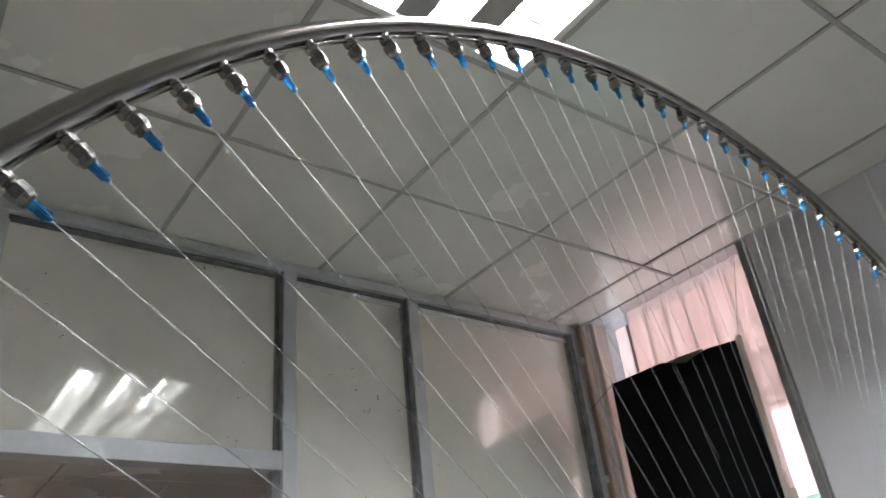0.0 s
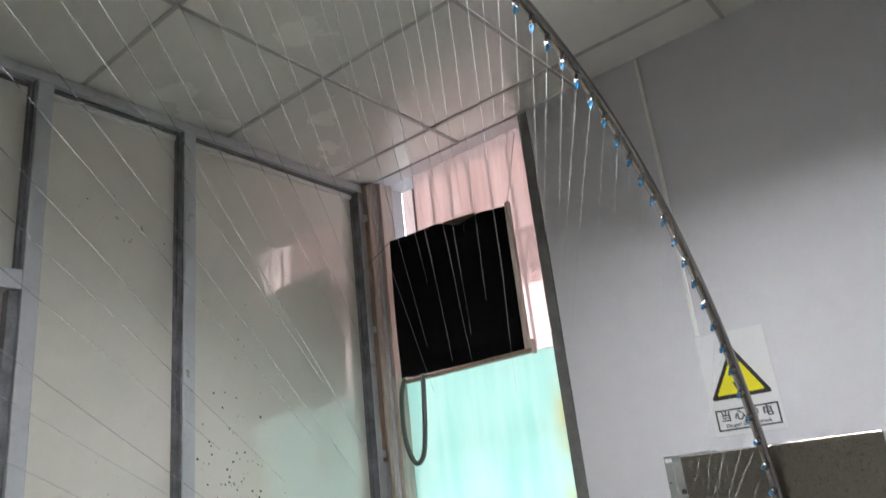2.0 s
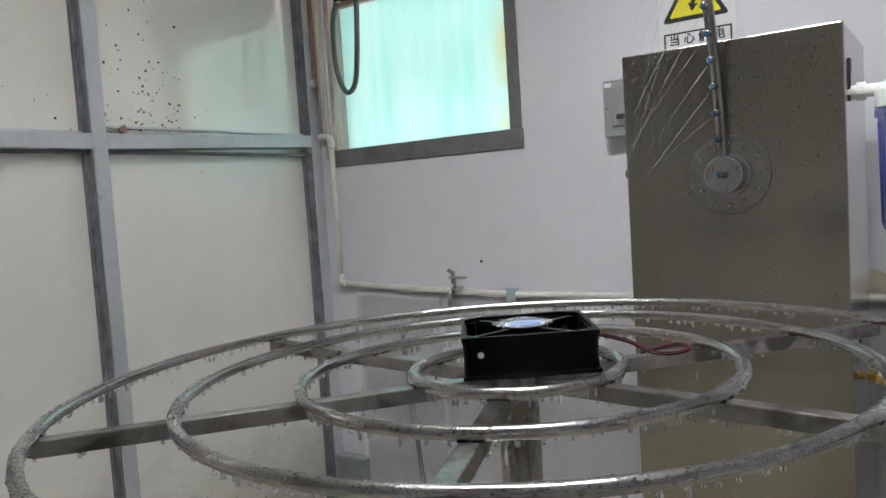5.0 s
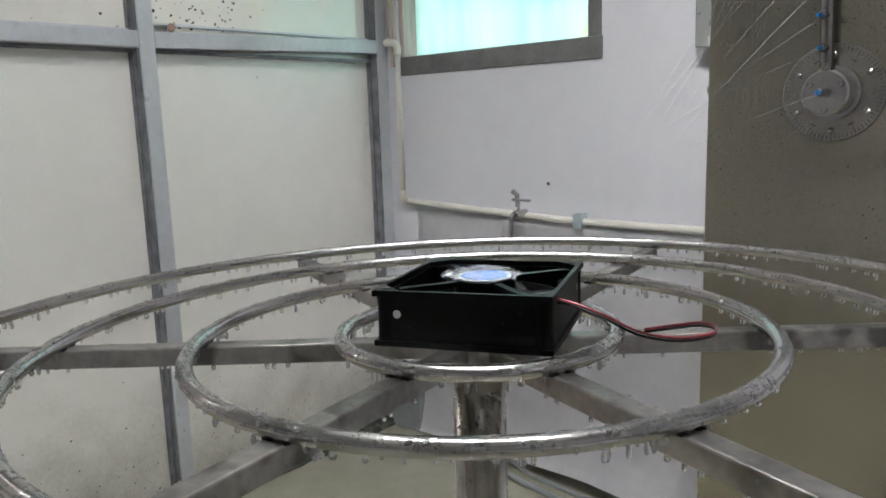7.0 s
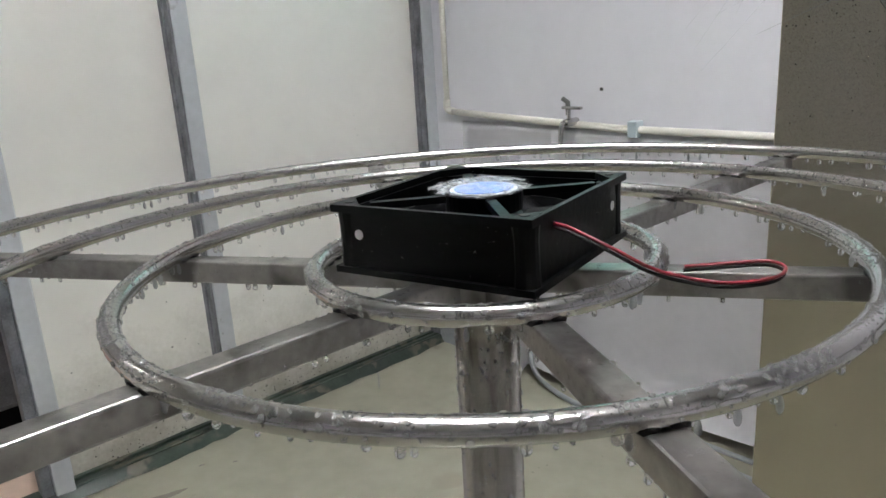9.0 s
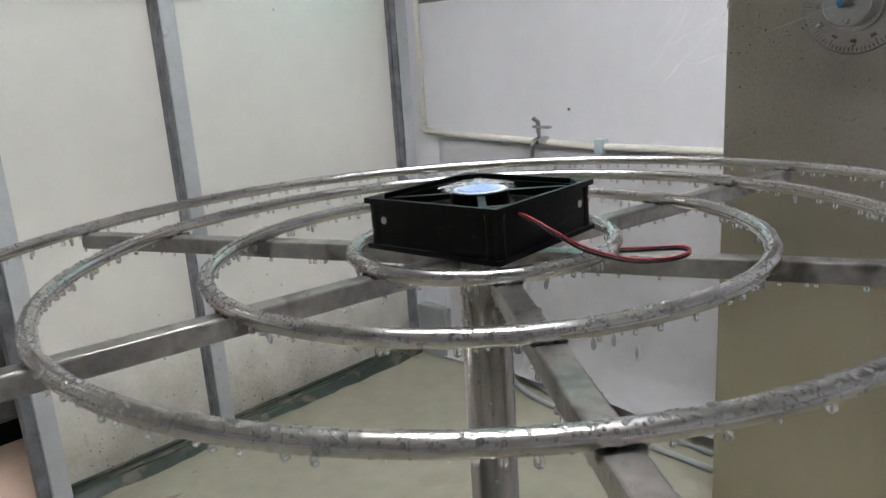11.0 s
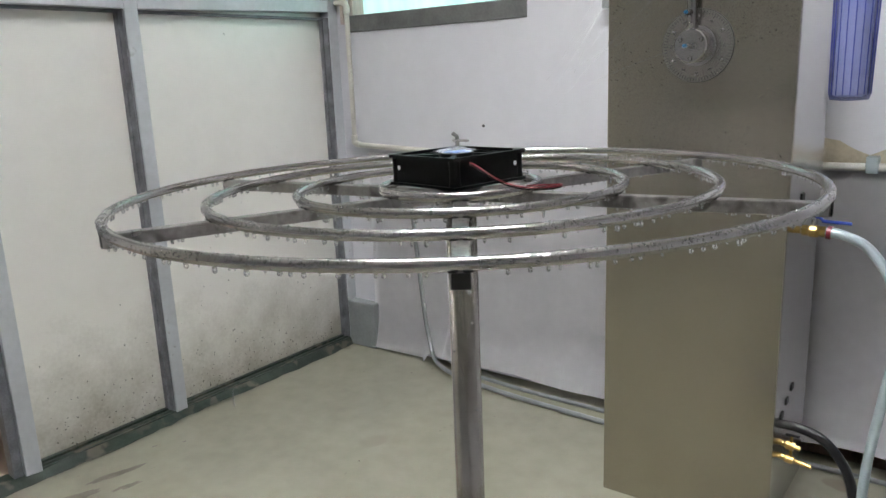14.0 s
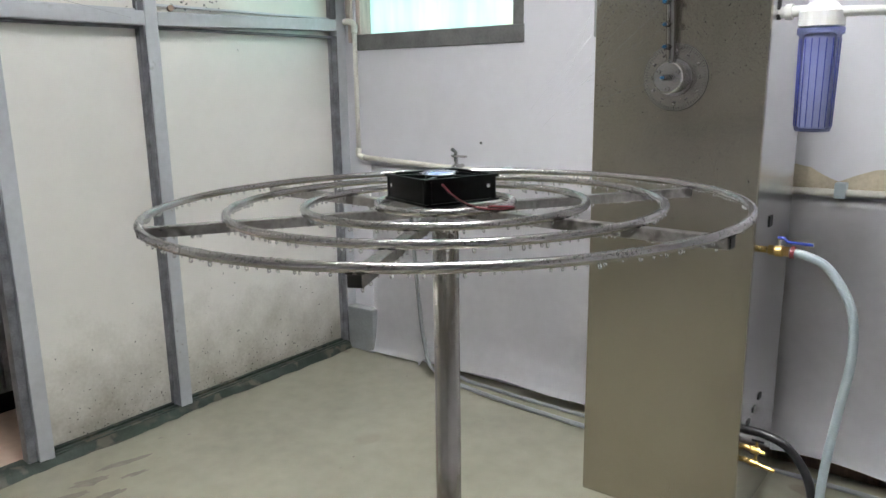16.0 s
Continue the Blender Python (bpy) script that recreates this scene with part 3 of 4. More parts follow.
part("jamb_strip", B(0.017, 0.042, -0.030, -0.001, TZ1 + 0.2, CEIL - 0.008, bevel=0.002), "wood", win)
part("jamb_bead", B(0.046, 0.064, -0.018, -0.001, TZ1 - 0.08, CEIL - 0.008, bevel=0.002), "wood_pale", win)
for z in (1.75, 2.30, 2.85):
    part("hinge", B(0.016, 0.040, -0.045, -0.031, z, z + 0.03, bevel=0.002), "frame", win)
# outside: lattice gantry and bars a little way beyond the glass
gantry = thing("lattice_gantry", (0.5, 0.7, 2.3), "rusty lattice girder outside the window", "girder")
for z in (2.72, 2.93):
    part("chord", S([(-0.9, 0.94, z), (1.9, 0.94, z + 0.02)], 0.014, 8), "steel_out", gantry)
for k in range(20):
    x = -0.85 + k * 0.14
    part("brace", S([(x, 0.94, 2.72), (x + 0.07, 0.94, 2.93)], 0.009, 6), "steel_out", gantry)
    part("brace", S([(x + 0.07, 0.94, 2.93), (x + 0.14, 0.94, 2.72)], 0.009, 6), "steel_out", gantry)
bm = bmesh.new()
box(bm, -0.56, 1.62, 0.955, 1.05, 2.66, 4.6)
tagged(part("opposite_building", bm, "opposite"), "pinkish brown wall of the building across", "building", kind="structure")
bm = bmesh.new()
grid_faces(bm, [[(x, 2.2, z) for z in (3.2, 6.0)] for x in (-5.0, 5.5)])
tagged(part("backdrop", bm, "sky"), "bright overcast sky outside the window", "sky", kind="structure")
# added glowing sheet, kept dimmer than the sky to spare the green film
bm = bmesh.new()
grid_faces(bm, [[(x, 2.2, z) for z in (-1.0, 3.2)] for x in (-5.0, 5.5)])
tagged(part("backdrop", bm, "far"), "dimmer glowing sheet added below the sky", "distance", kind="structure")
bars_out = thing("window_bars", (0.5, 0.25, 1.4), "metal security bars outside the window", "window bars")
for k in range(9):
    x = 0.02 + 0.115 * k
    part("bar", S([(x, 0.218, 1.35), (x, 0.218, 3.12)], 0.008, 8), "steel_out", bars_out)
for z in (1.74, 1.86, 2.45):
    part("crossbar", S([(-0.1, 0.206, z), (1.1, 0.206, z)], 0.009, 8), "steel_out", bars_out)

# black sheet over the exhaust opening, on battens
ex = thing("exhaust_cover", (0.5, -0.02, 2.05), "black sheet stretched on wooden battens over the window's exhaust opening", "cover")
bm = bmesh.new()
rows, back = [], []
for i in range(25):
    u = i / 24
    x = 0.165 + 0.645 * u
    top = 2.705 - 0.045 * u + 0.012 * math.sin(math.pi * u) - 0.034 * max(0, 1 - abs(u - 0.62) / 0.17)
    rows.append([(x, -0.030 - 0.006 * math.sin(9 * u + 3 * v), 2.066 - 0.014 * u + (top - 2.066 + 0.014 * u) * v) for v in np.linspace(0, 1, 9)])
grid_faces(bm, rows)
bmesh.ops.solidify(bm, geom=bm.faces[:], thickness=0.006)
part("sheet", bm, "black", ex, "sagging black sheet")
t = bmesh.new()
grid_faces(t, [[(0.46, -0.026, 2.64), (0.46, -0.026, 2.695)], [(0.56, -0.026, 2.62), (0.56, -0.026, 2.692)], [(0.66, -0.026, 2.63), (0.66, -0.026, 2.684)]])
bmesh.ops.solidify(t, geom=t.faces[:], thickness=0.004)
part("liner", t, "plaster", ex, "brownish liner behind the sagging sheet")
part("box_body", B(0.172, 0.785, -0.012, 0.040, 2.075, 2.585), "black", ex)
part("batten_right", B(0.812, 0.832, -0.038, -0.016, 2.045, 2.672, bevel=0.003), "wood_pale", ex, "pale wooden batten")
part("batten_bottom", B(0.180, 0.842, -0.040, -0.010, 2.040, 2.056, bevel=0.003), "wood", ex, "brown wooden bottom batten")
part("bracket", B(0.833, 0.848, -0.038, -0.010, 2.035, 2.09, bevel=0.002), "wood_pale", ex)
part("cord", S([(0.825, -0.03, 2.67), (0.90, -0.01, 2.98)], 0.0015, 5), "wood_pale", ex)
part("cord", S([(0.165, -0.03, 2.70), (0.02, -0.035, 2.63)], 0.0015, 5), "black", ex)
alone("drain_hose", S(spline([(0.185, -0.035, 2.06), (0.172, -0.05, 1.98), (0.175, -0.055, 1.83), (0.20, -0.055, 1.735), (0.235, -0.055, 1.70),
                              (0.272, -0.055, 1.735), (0.288, -0.052, 1.84), (0.292, -0.045, 1.96), (0.290, -0.035, 2.06)], 8), 0.0105, 12),
      "darkhose", "dark olive rubber hose hanging in a loop below the black cover", "hose", base=(0.235, -0.05, 1.70))

# ---- window wall fittings ----
conduit = thing("wall_pipe", (0.095, -0.02, 0.93), "old white plastic water pipe along the wall", "pipe")
part("riser", S([(0.088, -0.020, 0.955), (0.088, -0.020, 1.50)], 0.0105, 12), "pvc", conduit)
part("elbow", S(spline([(0.088, -0.02, 1.495), (0.086, -0.02, 1.53), (0.06, -0.022, 1.545), (0.03, -0.024, 1.545)], 5), 0.014, 12), "pvc", conduit)
part("upper_pipe", S([(0.055, -0.026, 1.56), (0.053, -0.026, 3.03)], 0.009, 10), "wood_pale", conduit)
part("elbow", S(spline([(0.088, -0.02, 0.98), (0.088, -0.02, 0.948), (0.12, -0.02, 0.938)], 5), 0.0135, 12), "pvc", conduit)
part("run", S([(0.115, -0.020, 0.938), (0.40, -0.020, 0.926), (0.86, -0.020, 0.910), (1.4, -0.020, 0.912), (2.0, -0.02, 0.923), (4.1, -0.020, 0.95)], 0.0115, 12), "pvc", conduit)
for x, z in ((0.90, 0.910), (2.112, 0.930)):
    clip = part("clip", B(x - 0.016, x + 0.016, -0.040, -0.001, z - 0.022, z + 0.026, bevel=0.003), "hose", conduit, "grey-blue pipe clip")
tap = thing("tap", (0.68, -0.02, 0.918), "small old brass and chrome tap on the wall pipe", "tap")
part("body", L([(0.0125, 0), (0.0125, 0.06), (0.009, 0.065)], (0.68, -0.015, 0.926), (0, -1, 0), 14), "steel", tap)
part("spout", S(spline([(0.68, -0.065, 0.928), (0.68, -0.09, 0.923), (0.68, -0.097, 0.878), (0.68, -0.097, 0.843)], 6), 0.008, 10), "steel", tap)
part("stem", L([(0.006, 0), (0.006, 0.035)], (0.68, -0.055, 0.933), (0, 0, 1), 10), "steel", tap)
part("lever", B(0.655, 0.73, -0.062, -0.048, 0.968, 0.977, bevel=0.003), "steel", tap)
alone("pipe_stub", S([(0.645, -0.012, 0.945), (0.648, -0.018, 0.985), (0.63, -0.022, 0.997)], 0.008, 10), "darktrim", "corroded pipe stub above the tap", "pipe", base=(0.645, -0.012, 0.965))
alone("wall_plug", L([(0.006, 0), (0.005, 0.004)], (0.766, -0.0005, 1.026), (0, -1, 0), 10), "mark", "dark screw hole in the white wall", "wall plug", base=(0.762, 0, 1.032))

# white film hung over the lower wall, curling at the floor
wf = thing("wall_film", (1.0, -0.01, 0.0), "creased white plastic film hung over the lower wall", "plastic film")
for x0, x1, dy in ((0.155, 0.60, 0.0), (0.575, 1.72, -0.004), (1.70, 3.0, 0.0)):
    bm = bmesh.new()
    rows = []
    n = int((x1 - x0) / 0.03)
    for i in range(n + 1):
        x = x0 + (x1 - x0) * i / n
        low = 0.055 + 0.035 * noise.noise((x * 2.1, 5, 0)) if x > 0.5 else 0.012
        top = 0.905 + 0.004 * noise.noise((x * 7, 1, 0))
        r = []
        for k in range(31):
            v = k / 30
            z = low + (top - low) * v
            crease = 0.008 * max(0, noise.noise((x * 6 + z * 9, z * 2.5, 2))) * (1 - v) ** 0.5
            y = -0.010 + dy - 0.012 * (1 + noise.noise((x * 3.1, z * 4.2, 0))) * (1 - v) - crease - 0.065 * max(0, 1 - v * 5) ** 2 * (1 if x > 0.45 else 0.5)
            r.append((x, y, z))
        rows.append(r)
    grid_faces(bm, rows)
    bmesh.ops.solidify(bm, geom=bm.faces[:], thickness=0.002)
    part("sheet", bm, "plastic_sheet", wf)
bm = bmesh.new()
grid_faces(bm, [[(1.9 + 0.05 * i, -0.012 - 0.004 * noise.noise((i * 0.7, 2, 0)), z) for z in (0.0, 0.115)] for i in range(24)])
bmesh.ops.solidify(bm, geom=bm.faces[:], thickness=0.004)
alone("foot_strip", bm, "wood", "damp brown strip at the wall foot under the plastic film", "skirting", kind="structure", base=(1.9, -0.012, 0))
# torn patch of film above the pipe, with stained plaster behind
bm = bmesh.new()
rows = []
for i in range(40):
    x = 1.9 + i * 0.02
    h = 1.00 + 0.018 * noise.noise((x * 9, 0, 0)) + 0.028 * abs(noise.noise((x * 5, 3, 0))) - 0.055 * max(0, 1 - abs(x - 2.105) / 0.09)
    rows.append([(x, -0.003, 0.93), (x, -0.004, h)])
grid_faces(bm, rows)
alone("bare_plaster", bm, "plaster", "torn brown bare plaster above the wall pipe", "plaster patch", kind="structure")
cove = bmesh.new()
sweep(cove, [(0.50, -0.02, 0.06), (0.60, -0.055, 0.03), (0.75, -0.09, 0.010), (1.0, -0.105, 0.0085), (1.6, -0.11, 0.0085), (3.2, -0.12, 0.0085)], 0.008, 8)
alone("floor_hose", cove, "greycove", "grey hose lying along the wall foot", "hose", base=(0.9, -0.1, 0.002))
alone("floor_hose", S(spline([(0.42, -0.055, 0.75), (0.46, -0.06, 0.35), (0.50, -0.07, 0.12), (0.60, -0.12, 0.028), (0.9, -0.17, 0.012), (1.5, -0.20, 0.012), (1.75, -0.2, 0.012)], 8), 0.009, 8),
      "greycove", "thin grey hose running down the wall and along the floor", "hose", base=(0.6, -0.12, 0))

# switch box on the wall
sb = thing("breaker_box", (1.36, 0, 1.42), "grey enamelled breaker box on the white wall", "breaker box")
part("body", B(1.286, 1.45, -0.055, -0.0005, 1.42, 1.593, bevel=0.004), "greybox", sb)
part("door", B(1.315, 1.44, -0.062, -0.0555, 1.45, 1.575, bevel=0.003), "greybox", sb)
part("label", B(1.292, 1.315, -0.0575, -0.0556, 1.572, 1.585), "card", sb, "small white label")
part("window", B(1.33, 1.43, -0.0632, -0.0622, 1.472, 1.487), "ink", sb)
part("screw", L([(0.004, 0), (0.003, 0.003)], (1.297, -0.0555, 1.51), (0, -1, 0), 8), "steel", sb)
alone("cable_cover", B(1.462, 1.474, -0.010, -0.0005, 1.96, CEIL - 0.008, bevel=0.002), "white", "thin white cable cover running up the wall", "cable cover", base=(1.468, 0, 1.96))

# warning sign
sign = thing("warning_sign", (1.565, -0.001, 1.63), "white card with a yellow electric shock warning triangle", "sign")
part("card", B(1.456, 1.678, -0.004, -0.0005, 1.628, 1.955, bevel=0.001), "card", sign)


def tri(bm, cx, z0, w, h, y, r):
    """A triangle with rounded corners, standing in the wall's plane."""
    cs = [Vector((cx - w / 2, z0)), Vector((cx + w / 2, z0)), Vector((cx, z0 + h))]
    g = sum(cs, Vector((0, 0))) / 3
    vs = []
    for k, c in enumerate(cs):
        a, b = (cs[k - 1] - c).normalized(), (cs[(k + 1) % 3] - c).normalized()
        for t in np.linspace(0, 1, 5):
            p = c + a * r * (1 - t) ** 2 + b * r * t ** 2
            vs.append(p)
    f0 = [bm.verts.new((p.x, y, p.y)) for p in vs]
    f1 = [bm.verts.new((p.x, y + 0.0008, p.y)) for p in vs]
    bm.faces.new(f0)
    bm.faces.new(f1[::-1])
    for k in range(len(vs)):
        bm.faces.new((f0[k], f1[k], f1[(k + 1) % len(vs)], f0[(k + 1) % len(vs)]))
    return bm


part("triangle_border", tri(bmesh.new(), 1.565, 1.742, 0.196, 0.166, -0.0052, 0.014), "ink", sign, "black triangle border")
part("triangle", tri(bmesh.new(), 1.565, 1.755, 0.152, 0.128, -0.0064, 0.008), "yellow", sign, "yellow triangle")
bolt = bmesh.new()
pts = [(1.575, 1.858), (1.548, 1.815), (1.563, 1.811), (1.553, 1.790), (1.545, 1.793), (1.556, 1.766), (1.578, 1.785), (1.566, 1.786), (1.585, 1.826), (1.569, 1.828), (1.588, 1.858)]
pts = [(1.565 + (x - 1.566) * 0.9, z) for x, z in pts]
v0 = [bolt.verts.new((x, -0.0074, z)) for x, z in pts]
bolt.faces.new(v0)
part("bolt", bolt, "ink", sign, "black lightning bolt")
bd = bmesh.new()
for a, b, c, d in ((1.470, 1.668, 1.706, 1.711), (1.470, 1.668, 1.645, 1.650), (1.470, 1.475, 1.6502, 1.7058), (1.663, 1.668, 1.6502, 1.7058)):
    box(bd, a, b, -0.0055, -0.0042, c, d)
part("text_border", bd, "ink", sign)


def words(name, body, size, x, y, z, parent, material, width=None):
    """Flat lettering on a face that looks towards -y."""
    c = bpy.data.curves.new(name, "FONT")
    c.body, c.size, c.align_x, c.align_y, c.extrude = body, size, "CENTER", "CENTER", 0.0003
    c.offset = 0.022 * size
    c.materials.append(M[material])
    ob = new(name, c)
    ob.parent = parent
    ob.matrix_local = Matrix.Translation(Vector((x, y, z)) - ORIGIN[parent]) @ Euler((radians(90), 0, 0)).to_matrix().to_4x4()
    return ob


words("lettering", "当 心 触 电", 0.034, 1.567, -0.0050, 1.687, sign, "ink")
words("lettering", "Danger! Electric shock", 0.0155, 1.567, -0.0050, 1.660, sign, "ink")

# ---- machine cabinet ----
KX0, KX1, KY0, KY1, KZ = 1.551, 2.016, -0.572, -0.200, 1.567
HX, HZ = 1.786, 1.274
mc = thing("machine_cabinet", ((KX0 + KX1) / 2, -0.38, 0), "tall brushed stainless steel machine cabinet, wet and speckled", "cabinet")
part("front_panel", B(KX0, KX1, KY0, KY0 + 0.014, 0.002, KZ, bevel=0.003), "sheet", mc)
part("body", B(KX0 + 0.002, KX1 - 0.001, KY0 + 0.0145, KY1, 0.03, KZ - 0.002, bevel=0.003), "sheet_side", mc)
part("plinth", B(KX0 + 0.03, KX1 - 0.03, KY0 + 0.03, KY1 - 0.03, 0.0, 0.0295), "seal", mc)
knob = part("knob", L([(0.010, 0), (0.013, 0.006), (0.013, 0.020), (0.010, 0.024)], (KX0 + 0.0015, -0.514, 1.292), (-1, 0, 0), 16), "rubber", mc, "black knob")
dial = part("dial", L([(0.086, 0), (0.086, 0.003), (0.060, 0.0035)], (HX, KY0, HZ), (0, -1, 0), 64), "dial", mc, "engraved steel dial plate")
part("dial_edge", L([(0.0876, 0), (0.0876, 0.0018), (0.0861, 0.0020)], (HX, KY0, HZ), (0, -1, 0), 64), "mark", dial, "dark edge of the dial plate")
for k in range(72):
    a = 2 * math.pi * k / 72
    lo = 0.076 if k % 6 else 0.070
    t = bmesh.new()
    box(t, lo, 0.0835, -0.0004, 0.0004, -0.0005, 0.0005)
    t.transform(Matrix.Translation((HX, KY0 - 0.0041, HZ)) @ Matrix.Rotation(-a, 4, "Y"))
    part("tick", t, "mark", dial)
for k in range(12):
    a = 2 * math.pi * (k + 0.0) / 12
    t = bmesh.new()
    for s in (-0.0035, 0.0, 0.0035):
        box(t, 0.0615, 0.0665, -0.0004, 0.0004, s - 0.0010, s + 0.0010)
    t.transform(Matrix.Translation((HX, KY0 - 0.0044, HZ)) @ Matrix.Rotation(-a, 4, "Y"))
    part("figure", t, "mark", dial)
for k in range(6):
    a = 2 * math.pi * (k + 0.5) / 6
    part("bolt", L([(0.004, 0), (0.004, 0.003), (0.002, 0.004)], (HX + 0.0655 * math.cos(a) * 1.06, KY0 - 0.003, HZ + 0.0655 * math.sin(a) * 1.06), (0, -1, 0), 10), "steel", dial)
hub = part("hub", L([(0.048, 0), (0.048, 0.010), (0.040, 0.0105), (0.040, 0.050), (0.037, 0.053)], (HX, KY0 - 0.003, HZ), (0, -1, 0), 40), "steel", mc, "turned steel hub")
for k in range(3):
    a = radians(30 + 120 * k)
    part("hex_bolt", L([(0.006, 0), (0.006, 0.005), (0.003, 0.005), (0.003, 0.002)], (HX + 0.029 * math.cos(a), KY0 - 0.056, HZ + 0.029 * math.sin(a)), (0, -1, 0), 12), "steel", hub)
part("plate", B(KX1 - 0.001, KX1 + 0.002, -0.50, -0.47, 1.47, 1.50), "ink", mc, "small black switch plate")
part("plate", B(KX1 - 0.001, KX1 + 0.003, -0.512, -0.50, 1.41, 1.495), "mark", mc)
for z in (1.425, 1.44):
    part("screw", L([(0.005, 0), (0.004, 0.004)], (KX1 - 0.001, -0.47, z), (1, 0, 0), 8), "steel", mc)
part("plate", B(KX1 - 0.001, KX1 + 0.002, -0.44, -0.41, 0.875, 0.905), "ink", mc, "small engraved plate")
for k in range(3):
    part("plate", B(KX1 - 0.001, KX1 + 0.002, -0.50 + 0.05 * k, -0.475 + 0.05 * k, 0.315 + 0.022 * k, 0.332 + 0.022 * k), "ink", mc, "small engraved plate")

# ---- spray arch: half circle of tube that stands on the hub ----
AC, AR = Vector((1.794, -1.691, 1.329)), 1.102


def on_arch(deg, r=AR):
    a = radians(deg)
    return AC + r * math.cos(a) * Vector((-0.016, 1, 0)) + r * math.sin(a) * Vector((-0.024, 0, 1))


arch = thing("spray_arch", (1.787, -0.61, 1.262), "bent stainless steel spray tube with rows of fine nozzles", "spray tube")
part("tube", S([on_arch(0) - Vector((0.006, 0.018, 0.030)), on_arch(0) - Vector((0, 0.002, 0.012))] + [on_arch(k * 2) for k in range(0, 89)], 0.0118, 16), "tube", arch)
part("rib", S([on_arch(k * 2, AR - 0.0135) for k in range(2, 89)], 0.0028, 6), "tube", arch, "thin welded rib inside the bend")
part("end_cap", L([(0.0135, 0), (0.0135, 0.012), (0.010, 0.016)], on_arch(176.2), on_arch(177) - on_arch(176), 16), "tube", arch)


def hex_bar(bm, p, d, r, length):
    lathe(bm, [(r * 0.9, 0), (r, 0.0012), (r, length - 0.0012), (r * 0.9, length)], p, d, 6)


def nozzle_mesh():
    """One fitting along +z from the tube: a collar, a nut, a neck and a larger nut."""
    bm = bmesh.new()
    z = Vector((0, 0, 1))
    lathe(bm, [(0.0072, 0), (0.0072, 0.006), (0.0066, 0.007)], (0, 0, -0.002), z, 12)
    hex_bar(bm, Vector((0, 0, 0.0052)), z, 0.0088, 0.0085)
    lathe(bm, [(0.0058, 0), (0.0058, 0.005)], (0, 0, 0.0138), z, 10)
    hex_bar(bm, Vector((0, 0, 0.0170)), z, 0.0100, 0.0125)
    lathe(bm, [(0.0086, 0), (0.0080, 0.004), (0.0055, 0.006)], (0, 0, 0.0296), z, 12)
    tip = bmesh.new()
    lathe(tip, [(0.0048, 0), (0.0048, 0.004), (0.0036, 0.006), (0.0032, 0.015), (0.0022, 0.020)], (0, 0, 0.0358), z, 10)
    for k in range(4):
        t = bmesh.new()
        box(t, 0.0030, 0.0050, -0.0006, 0.0006, 0.041, 0.052)
        merge(tip, t, Matrix.Rotation(k * math.pi / 2, 4, "Z"))
    meshes = []
    for b, n, m in ((bm, "nozzle", "fitting"), (tip, "needle_hub", "bluetip")):
        bmesh.ops.recalc_face_normals(b, faces=b.faces[:])
        me = bpy.data.meshes.new(n)
        b.to_mesh(me)
        b.free()
        me.materials.append(M[m])
        meshes.append(me)
    return meshes


NOZ, TIP = nozzle_mesh()


def water_jet(p, d, length, thick=1.0, label="thin jet of water from a spray nozzle"):
    """A thread of water from p along d that thins, wavers and falls a little."""
    bm = bmesh.new()
    n = max(8, int(length / 0.03))
    pts, rad, side = [], [], random.uniform(0, 50)
    for k in range(n + 1):
        u = 0.046 + (length - 0.046) * k / n
        fall = 4.9 * (u / 8.0) ** 2
        w = 0.0012 * u * 3
        pts.append(Vector((w * noise.noise((u * 9, side, 0)), w * noise.noise((u * 9, side, 4)), -fall)) + d * u)
        rad.append(thick * (0.00074 - 0.00060 * k / n + 0.00015 * noise.noise((k * 0.9, side, 3))))
    sweep(bm, pts, rad, 6)
    me = bpy.data.meshes.new("water_jet")
    bm.to_mesh(me)
    bm.free()
    me.materials.append(M["jet"])
    ob = new("water_jet", me)
    ob.location = p
    return tagged(ob, label, "water jet", "water jets")


def nozzle(p, d, parent):
    q = Vector((0, 0, 1)).rotation_difference(d).to_matrix().to_4x4()
    n = new("nozzle", NOZ)
    n.parent = parent
    n.matrix_local = Matrix.Translation(p - ORIGIN[parent]) @ q @ Matrix.Scale(0.86, 4)
    tip = new("needle_hub", TIP)
    tip.parent = n
    tip["label"] = "clear blue needle hub"
    return q


for k in range(59):
    deg = 1.2 + 3.0 * k
    p, d = on_arch(deg, AR - 0.0105), (AC - on_arch(deg)).normalized()
    nozzle(p, d, arch)
    wob = Vector((random.uniform(-1, 1), random.uniform(-1, 1), random.uniform(-1, 1))) * 0.014
    low = (Vector((1.73, -1.15, 1.25)) - p).normalized()
    d = (d + (low - d) * min(1, max(0, (62 - deg) / 28)) + wob).normalized()
    if deg > 84:
        water_jet(p, d, random.uniform(0.55, 0.75), 0.95)
    elif deg > 60:
        water_jet(p, d, random.uniform(0.40, 0.60), 0.50)
    elif deg > 34:
        water_jet(p, d, random.uniform(0.30, 0.48), 0.24)
    else:
        water_jet(p, d + wob * 3.5, random.uniform(0.45, 0.70), random.uniform(0.4, 0.6))
nozzle(Vector((HX, KY0 - 0.056, HZ)), Vector((0, -1, 0)), hub)
water_jet(Vector((HX, KY0 - 0.056, HZ)), Vector((0, -1, -0.09)).normalized(), 0.55, 0.85, "thin jet of water from the hub nozzle")

